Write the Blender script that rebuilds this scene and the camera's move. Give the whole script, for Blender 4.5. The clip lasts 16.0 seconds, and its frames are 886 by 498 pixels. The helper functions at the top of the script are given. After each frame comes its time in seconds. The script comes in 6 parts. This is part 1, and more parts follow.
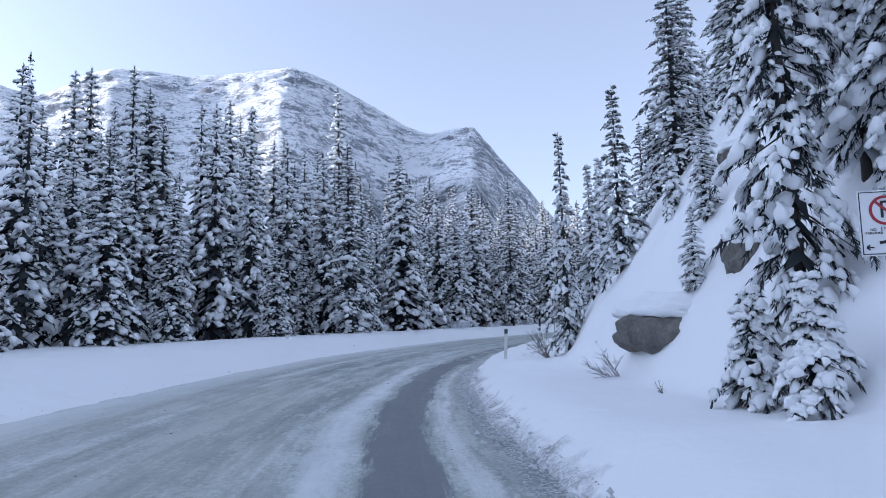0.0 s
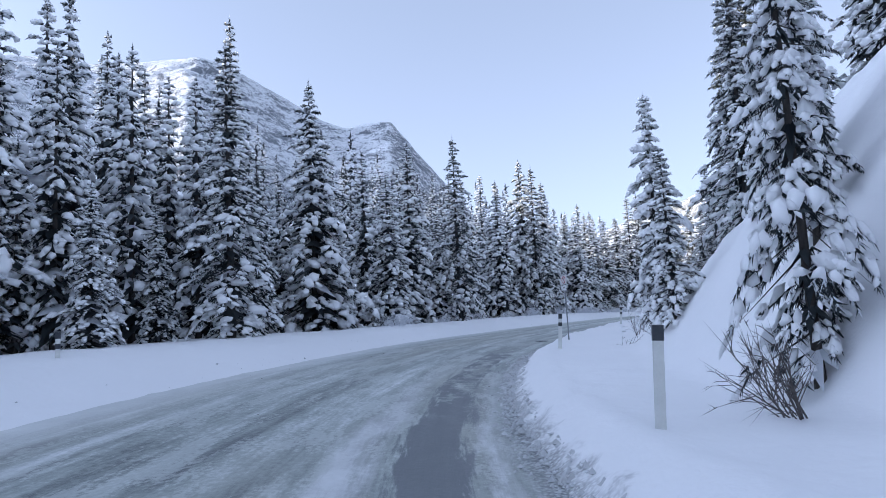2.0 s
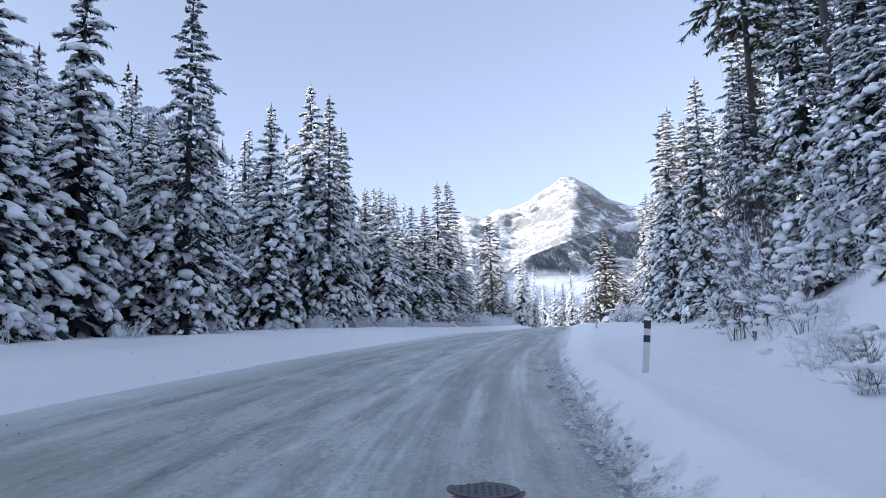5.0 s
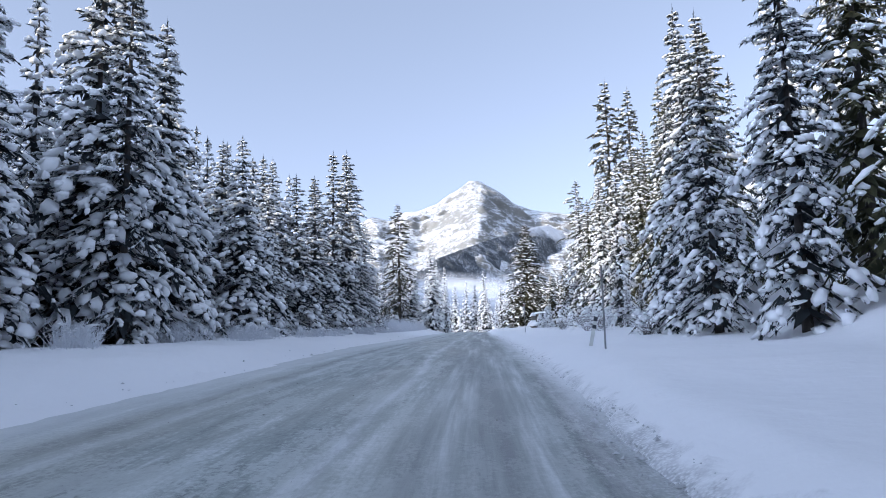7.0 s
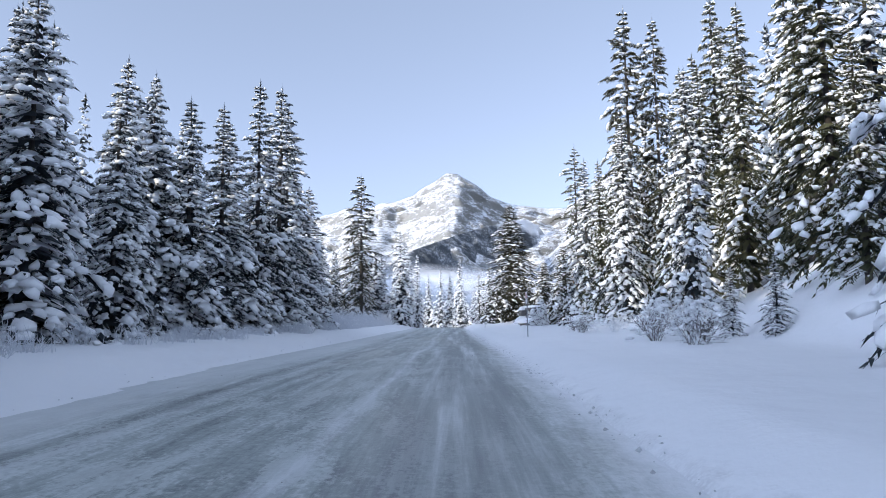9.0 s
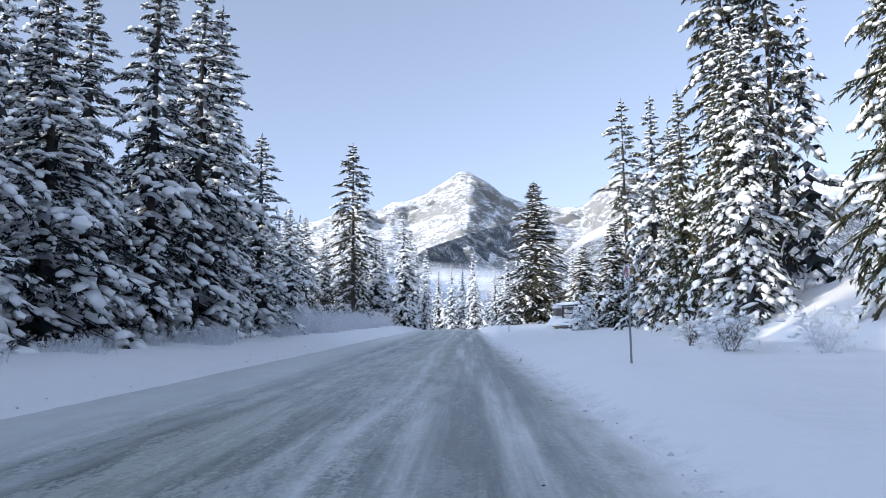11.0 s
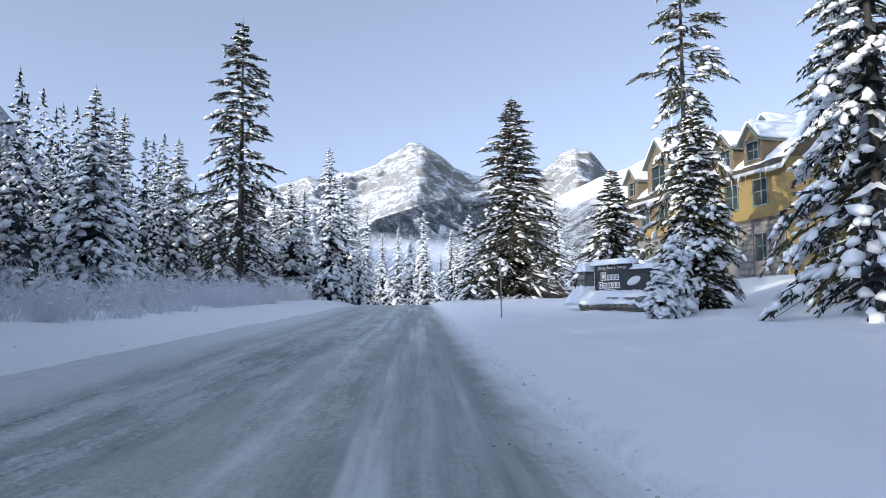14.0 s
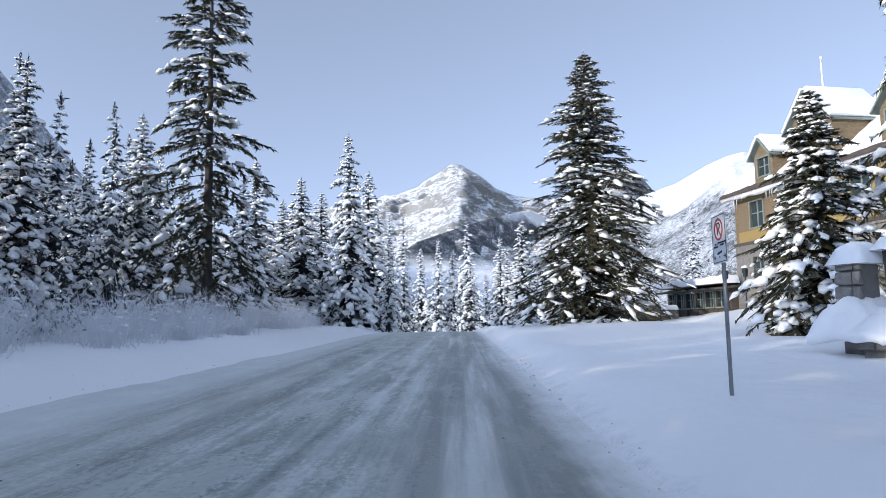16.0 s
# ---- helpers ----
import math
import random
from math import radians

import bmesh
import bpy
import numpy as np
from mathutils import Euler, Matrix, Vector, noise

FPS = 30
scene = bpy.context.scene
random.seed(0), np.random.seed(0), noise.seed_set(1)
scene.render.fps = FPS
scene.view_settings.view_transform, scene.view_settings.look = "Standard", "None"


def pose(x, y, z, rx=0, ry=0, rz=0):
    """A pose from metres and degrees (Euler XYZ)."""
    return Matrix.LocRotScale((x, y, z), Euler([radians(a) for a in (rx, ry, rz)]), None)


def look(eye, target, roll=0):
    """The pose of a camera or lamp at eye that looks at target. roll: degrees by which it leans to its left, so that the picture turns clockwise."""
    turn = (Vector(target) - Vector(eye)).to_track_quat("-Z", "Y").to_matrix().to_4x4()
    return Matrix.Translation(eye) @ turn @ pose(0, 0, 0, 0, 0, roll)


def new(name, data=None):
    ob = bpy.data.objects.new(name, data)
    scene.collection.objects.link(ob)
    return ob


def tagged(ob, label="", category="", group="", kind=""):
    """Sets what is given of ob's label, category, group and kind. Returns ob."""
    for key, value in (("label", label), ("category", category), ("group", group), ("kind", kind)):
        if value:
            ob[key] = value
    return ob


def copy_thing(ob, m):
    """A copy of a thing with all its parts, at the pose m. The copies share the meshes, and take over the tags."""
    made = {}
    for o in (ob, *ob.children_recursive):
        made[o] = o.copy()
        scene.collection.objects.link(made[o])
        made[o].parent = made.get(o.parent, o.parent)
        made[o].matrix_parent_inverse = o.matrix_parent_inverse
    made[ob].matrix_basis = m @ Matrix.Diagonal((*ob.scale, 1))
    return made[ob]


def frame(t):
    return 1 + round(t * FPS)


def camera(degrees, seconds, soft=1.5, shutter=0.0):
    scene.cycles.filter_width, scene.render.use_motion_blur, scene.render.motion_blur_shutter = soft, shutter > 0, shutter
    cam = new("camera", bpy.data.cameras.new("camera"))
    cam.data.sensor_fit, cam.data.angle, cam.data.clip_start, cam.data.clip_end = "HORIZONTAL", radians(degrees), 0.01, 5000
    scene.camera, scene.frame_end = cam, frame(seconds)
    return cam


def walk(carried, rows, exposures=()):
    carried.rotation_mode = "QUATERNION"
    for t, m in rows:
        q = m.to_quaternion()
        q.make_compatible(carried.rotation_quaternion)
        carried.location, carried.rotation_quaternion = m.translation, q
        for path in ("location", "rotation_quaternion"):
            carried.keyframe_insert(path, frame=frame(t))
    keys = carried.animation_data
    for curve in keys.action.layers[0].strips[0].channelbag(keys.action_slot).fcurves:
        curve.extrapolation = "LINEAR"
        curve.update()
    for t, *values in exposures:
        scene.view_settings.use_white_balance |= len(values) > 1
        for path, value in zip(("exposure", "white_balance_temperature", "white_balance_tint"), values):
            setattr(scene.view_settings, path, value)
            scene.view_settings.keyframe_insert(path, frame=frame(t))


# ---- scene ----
cam = camera(65.18, 16.0, 0.5)
PATH = [
    (0.0, 0.003, 0.002, 1.550, 97.738, 1.717, -1.171),
    (0.5, -0.326, 4.460, 1.671, 97.841, 1.823, -1.926),
    (1.0, -0.553, 8.906, 1.786, 97.828, 2.050, -3.310),
    (1.5, -0.559, 13.377, 1.897, 97.627, 2.490, -5.270),
    (2.0, -0.390, 17.899, 1.981, 97.202, 3.200, -7.810),
    (2.5, 0.019, 22.387, 2.057, 96.579, 4.112, -10.577),
    (3.0, 0.598, 26.941, 2.164, 96.055, 4.353, -13.825),
    (3.5, 1.418, 31.499, 2.300, 96.185, 3.958, -17.179),
    (4.0, 2.573, 35.996, 2.458, 96.742, 3.437, -20.498),
    (4.5, 4.006, 40.435, 2.629, 97.093, 2.629, -23.821),
    (5.0, 5.673, 44.830, 2.803, 97.329, 1.360, -26.922),
    (7.5, 17.646, 64.432, 3.685, 97.274, 1.394, -35.338),
    (8.0, 20.435, 68.282, 3.850, 97.138, 0.709, -35.563),
    (8.5, 23.365, 72.097, 4.019, 96.902, 0.564, -36.048),
    (9.0, 26.396, 75.856, 4.190, 96.710, 0.709, -36.745),
    (11.5, 41.360, 95.257, 4.713, 96.417, 0.684, -35.039),
    (12.0, 44.353, 99.069, 4.797, 95.940, 0.833, -34.446),
    (12.5, 47.321, 102.885, 4.862, 95.417, 1.009, -35.039),
    (13.0, 50.297, 106.688, 4.915, 94.923, 0.994, -37.029),
    (13.5, 53.272, 110.484, 4.970, 94.515, 0.605, -39.171),
    (14.0, 56.098, 114.188, 5.033, 94.369, 0.258, -39.903),
    (14.5, 58.810, 117.769, 5.105, 94.820, 0.364, -39.213),
    (15.0, 61.484, 121.297, 5.177, 95.685, 0.761, -38.125),
    (15.5, 64.127, 124.718, 5.246, 96.194, 1.098, -37.043),
    (16.0, 66.774, 128.107, 5.323, 96.215, 0.811, -36.367),
]
EXPOSURES = [(0.0, 2.12, 6500, 12), (5.0, 2.0, 6500, 12), (8.0, 1.88, 6500, 11), (11.5, 1.8, 6450, 10), (16.0, 1.62, 6450, 10)]
walk(cam, [(t, pose(x, y, z, rx, ry, rz)) for t, x, y, z, rx, ry, rz in PATH], EXPOSURES)

# ---- light ----
SUN_BEARING, SUN_HEIGHT = -86.0, 14.5
world = bpy.data.worlds.new("sky")
scene.world = world
world.use_nodes = True
wn, wl = world.node_tree.nodes, world.node_tree.links
sky = wn.new("ShaderNodeTexSky")
sky.sky_type = "NISHITA"
sky.sun_disc = False
sky.sun_elevation = radians(SUN_HEIGHT)
sky.sun_rotation = radians(SUN_BEARING)
sky.altitude = 1700
sky.air_density = 0.8
sky.dust_density = 10.0
sky.ozone_density = 1.0
# thin high haze evens the clear sky's colour and brightness out
grey = wn.new("ShaderNodeRGBToBW")
wl.new(sky.outputs[0], grey.inputs[0])
veil = wn.new("ShaderNodeMix")
veil.data_type, veil.blend_type = "RGBA", "MULTIPLY"
veil.inputs[0].default_value = 1.0
veil.inputs[7].default_value = (0.77, 0.97, 1.41, 1.0)
wl.new(grey.outputs[0], veil.inputs[6])
pale = wn.new("ShaderNodeMix")
pale.data_type = "RGBA"
pale.inputs[0].default_value = 0.9
wl.new(sky.outputs[0], pale.inputs[6])
wl.new(veil.outputs[2], pale.inputs[7])
haze = wn.new("ShaderNodeMix")
haze.data_type = "RGBA"
haze.inputs[0].default_value = 0.5
haze.inputs[7].default_value = (0.57, 0.74, 1.07, 1.0)
wl.new(pale.outputs[2], haze.inputs[6])
wl.new(haze.outputs[2], wn["Background"].inputs[0])
wn["Background"].inputs[1].default_value = 0.15
sun = new("sun", bpy.data.lights.new("sun", "SUN"))
sun.data.energy = 1.1
sun.data.angle = radians(0.5)
sun.data.color = (1.0, 0.89, 0.69)
_b, _e = radians(SUN_BEARING), radians(SUN_HEIGHT)
sun.matrix_world = look((60 + 100 * math.sin(_b), 100 + 100 * math.cos(_b), 100 * math.tan(_e)), (60, 100, 0))

# ---- materials ----
def material(name, rough=0.7, metal=0.0, spec=0.3):
    m = bpy.data.materials.new(name)
    m.use_nodes = True
    n, l = m.node_tree.nodes, m.node_tree.links
    p = n["Principled BSDF"]
    p.inputs["Roughness"].default_value = rough
    p.inputs["Metallic"].default_value = metal
    p.inputs["Specular IOR Level"].default_value = spec
    return m, n, l, p


def noise_of(n, l, vec, scale, detail=4.0, rough=0.55):
    t = n.new("ShaderNodeTexNoise")
    t.inputs["Scale"].default_value = scale
    t.inputs["Detail"].default_value = detail
    t.inputs["Roughness"].default_value = rough
    if vec is not None:
        l.new(vec, t.inputs["Vector"])
    return t.outputs["Fac"]


def ramp_of(n, l, fac, stops):
    r = n.new("ShaderNodeValToRGB")
    e = r.color_ramp.elements
    while len(e) < len(stops):
        e.new(0.5)
    for k, (at, c) in zip(e, stops):
        k.position, k.color = at, (*c, 1.0) if len(c) == 3 else c
    l.new(fac, r.inputs[0])
    return r.outputs[0]


def mix_of(n, l, fac, a, b, how="MIX"):
    x = n.new("ShaderNodeMix")
    x.data_type, x.blend_type = "RGBA", how
    for sock, v in ((x.inputs[0], fac), (x.inputs[6], a), (x.inputs[7], b)):
        if isinstance(v, (int, float)):
            sock.default_value = v
        elif isinstance(v, tuple):
            sock.default_value = (*v, 1.0)
        else:
            l.new(v, sock)
    return x.outputs[2]


def math_of(n, l, op, a, b=0.0, clamp=False):
    x = n.new("ShaderNodeMath")
    x.operation, x.use_clamp = op, clamp
    for sock, v in zip(x.inputs, (a, b)):
        if isinstance(v, (int, float)):
            sock.default_value = v
        else:
            l.new(v, sock)
    return x.outputs[0]


def bump_of(n, l, p, height, strength=0.4, dist=0.02):
    b = n.new("ShaderNodeBump")
    b.inputs["Strength"].default_value = strength
    b.inputs["Distance"].default_value = dist
    l.new(height, b.inputs["Height"])
    l.new(b.outputs[0], p.inputs["Normal"])


def where(n, kind="Object"):
    return n.new("ShaderNodeTexCoord").outputs[kind]


def stretched(n, l, vec, scale):
    m = n.new("ShaderNodeMapping")
    m.inputs["Scale"].default_value = scale
    l.new(vec, m.inputs["Vector"])
    return m.outputs[0]


def plain(name, c0, c1, scale=6.0, rough=0.6, metal=0.0, bump=0.0, spec=0.3, grain=(1, 1, 1)):
    """Two tones of one colour by noise at two scales, with a fine relief."""
    m, n, l, p = material(name, rough, metal, spec)
    v = stretched(n, l, where(n), grain)
    a, b = noise_of(n, l, v, scale), noise_of(n, l, v, scale * 7, 3)
    f = math_of(n, l, "ADD", math_of(n, l, "MULTIPLY", a, 0.65), math_of(n, l, "MULTIPLY", b, 0.35))
    l.new(ramp_of(n, l, f, [(0.3, c0), (0.7, c1)]), p.inputs["Base Color"])
    if bump:
        bump_of(n, l, p, b, bump, 0.01)
    return m


def snow_material(name, tint=(0.94, 0.95, 0.963), relief=0.35, size=3.0):
    m, n, l, p = material(name, 0.55, 0.0, 0.25)
    v = where(n)
    a, b = noise_of(n, l, v, size, 5), noise_of(n, l, v, size * 18, 3)
    c = tuple(x * 0.94 for x in tint)
    l.new(ramp_of(n, l, a, [(0.3, c), (0.65, tint)]), p.inputs["Base Color"])
    f = math_of(n, l, "ADD", a, math_of(n, l, "MULTIPLY", b, 0.12))
    bump_of(n, l, p, f, relief, 0.06)
    return m


def needle_material(name, dark, light, frost):
    m, n, l, p = material(name, 0.75, 0.0, 0.15)
    g = n.new("ShaderNodeNewGeometry")
    r = g.outputs["Random Per Island"]
    c = ramp_of(n, l, r, [(0.0, dark), (0.55, light), (1.0 - frost, light), (min(1.0, 1.02 - frost), (0.74, 0.77, 0.81))])
    l.new(c, p.inputs["Base Color"])
    return m


def ground_material():
    m, n, l, p = material("ground_snow", 0.6, 0.0, 0.25)
    v = where(n)
    big, mid, fine = noise_of(n, l, v, 0.25, 4), noise_of(n, l, v, 2.2, 5), noise_of(n, l, v, 26.0, 3)
    base = ramp_of(n, l, big, [(0.3, (0.925, 0.935, 0.95)), (0.7, (0.95, 0.957, 0.968))])
    # dirty ploughed grains on the berm beside the road
    uq = n.new("ShaderNodeUVMap")
    uq.uv_map = "edge"
    sep = n.new("ShaderNodeSeparateXYZ")
    l.new(uq.outputs[0], sep.inputs[0])
    q = math_of(n, l, "ADD", sep.outputs[0], math_of(n, l, "MULTIPLY", math_of(n, l, "SUBTRACT", mid, 0.5), 1.1))
    near = math_of(n, l, "MULTIPLY", math_of(n, l, "SUBTRACT", 0.34, q), 3.0, True)
    early = math_of(n, l, "MULTIPLY", math_of(n, l, "SUBTRACT", 90.0, sep.outputs[1]), 0.03, True)
    near = math_of(n, l, "MULTIPLY", near, math_of(n, l, "ADD", math_of(n, l, "MULTIPLY", early, 0.7), 0.3))
    near = math_of(n, l, "MULTIPLY", near, math_of(n, l, "GREATER_THAN", sep.outputs[0], -1.0))
    cell = n.new("ShaderNodeTexVoronoi")
    cell.inputs["Scale"].default_value = 20.0
    l.new(v, cell.inputs["Vector"])
    lumps = math_of(n, l, "ADD", math_of(n, l, "MULTIPLY", cell.outputs["Distance"], 0.7), math_of(n, l, "MULTIPLY", fine, 0.6))
    base = mix_of(n, l, math_of(n, l, "MULTIPLY", near, 0.85), base, ramp_of(n, l, lumps, [(0.35, (0.78, 0.80, 0.81)), (0.58, (0.55, 0.57, 0.57)), (0.78, (0.28, 0.29, 0.3))]))
    l.new(base, p.inputs["Base Color"])
    f = math_of(n, l, "ADD", math_of(n, l, "MULTIPLY", mid, 1.0), math_of(n, l, "MULTIPLY", fine, 0.10))
    f = math_of(n, l, "SUBTRACT", f, math_of(n, l, "MULTIPLY", math_of(n, l, "MULTIPLY", near, lumps), 0.5))
    bump_of(n, l, p, f, 0.5, 0.08)
    return m


def road_material():
    """Packed snow and ice with worn wheel tracks; the map's u runs across the road and v along it, in metres."""
    m, n, l, p = material("icy_road", 0.5, 0.0, 0.35)
    uv = where(n, "UV")
    xyz = n.new("ShaderNodeSeparateXYZ")
    l.new(uv, xyz.inputs[0])
    u, v = xyz.outputs[0], xyz.outputs[1]
    wob = noise_of(n, l, stretched(n, l, uv, (0.05, 0.07, 1)), 1.0, 3)
    us = math_of(n, l, "ADD", u, math_of(n, l, "MULTIPLY", math_of(n, l, "SUBTRACT", wob, 0.5), 1.2))
    long1 = noise_of(n, l, stretched(n, l, uv, (1.6, 0.05, 1)), 1.0, 5, 0.62)
    long2 = noise_of(n, l, stretched(n, l, uv, (5.0, 0.5, 1)), 1.0, 6, 0.72)
    patch = noise_of(n, l, stretched(n, l, uv, (1.5, 0.32, 1)), 1.0, 7, 0.72)
    blot = noise_of(n, l, stretched(n, l, uv, (1.6, 0.8, 1)), 1.0, 7, 0.72)
    grit = noise_of(n, l, stretched(n, l, uv, (14, 9, 1)), 1.0, 4, 0.7)
    f = math_of(n, l, "ADD", math_of(n, l, "MULTIPLY", long1, 0.5), math_of(n, l, "MULTIPLY", long2, 0.3))
    f = math_of(n, l, "ADD", f, math_of(n, l, "MULTIPLY", blot, 0.25))
    f = math_of(n, l, "ADD", f, math_of(n, l, "MULTIPLY", math_of(n, l, "SUBTRACT", grit, 0.5), 0.22))
    base = ramp_of(n, l, f, [(0.42, (0.11, 0.125, 0.132)), (0.49, (0.27, 0.305, 0.29)), (0.56, (0.41, 0.455, 0.435)), (0.68, (0.78, 0.80, 0.81))])
    # crisp-edged leftovers of packed snow and scraped ice
    crust = ramp_of(n, l, math_of(n, l, "ADD", math_of(n, l, "MULTIPLY", patch, 0.75), math_of(n, l, "MULTIPLY", grit, 0.25)), [(0.50, (0, 0, 0)), (0.545, (1, 1, 1))])
    base = mix_of(n, l, math_of(n, l, "MULTIPLY", crust, 0.55), base, mix_of(n, l, grit, (0.46, 0.505, 0.48), (0.72, 0.755, 0.74)))
    sand = noise_of(n, l, stretched(n, l, uv, (0.35, 0.05, 1)), 1.0, 3)
    base = mix_of(n, l, math_of(n, l, "MULTIPLY", ramp_of(n, l, sand, [(0.45, (0, 0, 0)), (0.65, (1, 1, 1))]), 0.4), base, (0.50, 0.50, 0.44))

    def band(at, half, soft):
        """1 inside a strip along the road at that offset, 0 outside, with a ragged edge."""
        dist = math_of(n, l, "ABSOLUTE", math_of(n, l, "SUBTRACT", us, at))
        dist = math_of(n, l, "ADD", dist, math_of(n, l, "MULTIPLY", math_of(n, l, "SUBTRACT", long2, 0.5), 0.9))
        return math_of(n, l, "MULTIPLY", math_of(n, l, "SUBTRACT", half, dist), 1.0 / soft, True)

    def stretch(v0, v1, soft):
        a = math_of(n, l, "MULTIPLY", math_of(n, l, "SUBTRACT", v, v0), 1.0 / soft, True)
        b = math_of(n, l, "MULTIPLY", math_of(n, l, "SUBTRACT", v1, v), 1.0 / soft, True)
        return math_of(n, l, "MULTIPLY", a, b)

    for at, half, v0, v1, much in ((-0.75, 0.34, -60, 40, 0.75), (0.86, 0.2, -60, 40, 0.8), (-1.45, 0.2, 38, 400, 0.6), (1.5, 0.14, 45, 400, 0.5), (-4.3, 0.25, -60, 400, 0.3)):
        lane = math_of(n, l, "MULTIPLY", band(at, half, 0.25), stretch(v0, v1, 15))
        base = mix_of(n, l, math_of(n, l, "MULTIPLY", lane, math_of(n, l, "MULTIPLY", blot, 2 * much)), base, (0.76, 0.78, 0.79))
    bare = math_of(n, l, "MULTIPLY", band(0.14, 0.46, 0.1), stretch(-60, 50, 7))
    bare = math_of(n, l, "MULTIPLY", bare, math_of(n, l, "ADD", math_of(n, l, "MULTIPLY", math_of(n, l, "SUBTRACT", 34.0, v), 0.2, True), math_of(n, l, "MULTIPLY", math_of(n, l, "SUBTRACT", blot, 0.42), 9.0, True), True))
    base = mix_of(n, l, math_of(n, l, "MULTIPLY", bare, 0.94), base, mix_of(n, l, long2, (0.10, 0.112, 0.128), (0.20, 0.215, 0.23)))
    worn = math_of(n, l, "MULTIPLY", band(0.25, 1.35, 0.7), stretch(42, 400, 18))
    base = mix_of(n, l, math_of(n, l, "MULTIPLY", worn, 0.55), base, ramp_of(n, l, long1, [(0.42, (0.17, 0.185, 0.19)), (0.52, (0.32, 0.345, 0.34)), (0.64, (0.7, 0.72, 0.72))]))
    side = math_of(n, l, "SUBTRACT", math_of(n, l, "SUBTRACT", -2.3, us), math_of(n, l, "MULTIPLY", math_of(n, l, "SUBTRACT", patch, 0.5), 2.6))
    rim = math_of(n, l, "MULTIPLY", math_of(n, l, "SUBTRACT", side, 2.35), 0.75, True)
    base = mix_of(n, l, math_of(n, l, "MULTIPLY", rim, 0.85), base, mix_of(n, l, blot, (0.56, 0.60, 0.585), (0.88, 0.90, 0.90)))
    # loose granular slush along the right edge
    uq = n.new("ShaderNodeUVMap")
    uq.uv_map = "edge"
    sep = n.new("ShaderNodeSeparateXYZ")
    l.new(uq.outputs[0], sep.inputs[0])
    q = math_of(n, l, "ADD", sep.outputs[0], math_of(n, l, "MULTIPLY", math_of(n, l, "SUBTRACT", blot, 0.5), 0.9))
    slush = math_of(n, l, "MULTIPLY", math_of(n, l, "ADD", q, 0.45), 2.5, True)
    slush = math_of(n, l, "MULTIPLY", slush, math_of(n, l, "ADD", math_of(n, l, "MULTIPLY", math_of(n, l, "MULTIPLY", math_of(n, l, "SUBTRACT", 90.0, v), 0.03, True), 0.75), 0.25))
    cell = n.new("ShaderNodeTexVoronoi")
    cell.inputs["Scale"].default_value = 22.0
    l.new(where(n), cell.inputs["Vector"])
    lumps = math_of(n, l, "ADD", math_of(n, l, "MULTIPLY", cell.outputs["Distance"], 0.7), math_of(n, l, "MULTIPLY", grit, 0.6))
    base = mix_of(n, l, math_of(n, l, "MULTIPLY", slush, 0.9), base, ramp_of(n, l, lumps, [(0.35, (0.74, 0.76, 0.78)), (0.55, (0.5, 0.52, 0.53)), (0.75, (0.24, 0.25, 0.26))]))
    # snow drifted in over the straight's right edge
    drift = math_of(n, l, "MULTIPLY", math_of(n, l, "ADD", q, 0.6), 1.6, True)
    drift = math_of(n, l, "MULTIPLY", drift, math_of(n, l, "MULTIPLY", math_of(n, l, "SUBTRACT", v, 66.0), 0.06, True))
    base = mix_of(n, l, drift, base, mix_of(n, l, grit, (0.80, 0.82, 0.83), (0.93, 0.94, 0.95)))
    l.new(base, p.inputs["Base Color"])
    l.new(ramp_of(n, l, f, [(0.35, (0.32, 0.32, 0.32)), (0.6, (0.6, 0.6, 0.6))]), p.inputs["Roughness"])
    h = math_of(n, l, "ADD", math_of(n, l, "MULTIPLY", grit, 0.5), long2)
    h = math_of(n, l, "SUBTRACT", h, math_of(n, l, "MULTIPLY", math_of(n, l, "MULTIPLY", slush, lumps), 1.5))
    bump_of(n, l, p, h, 0.5, 0.03)
    return m


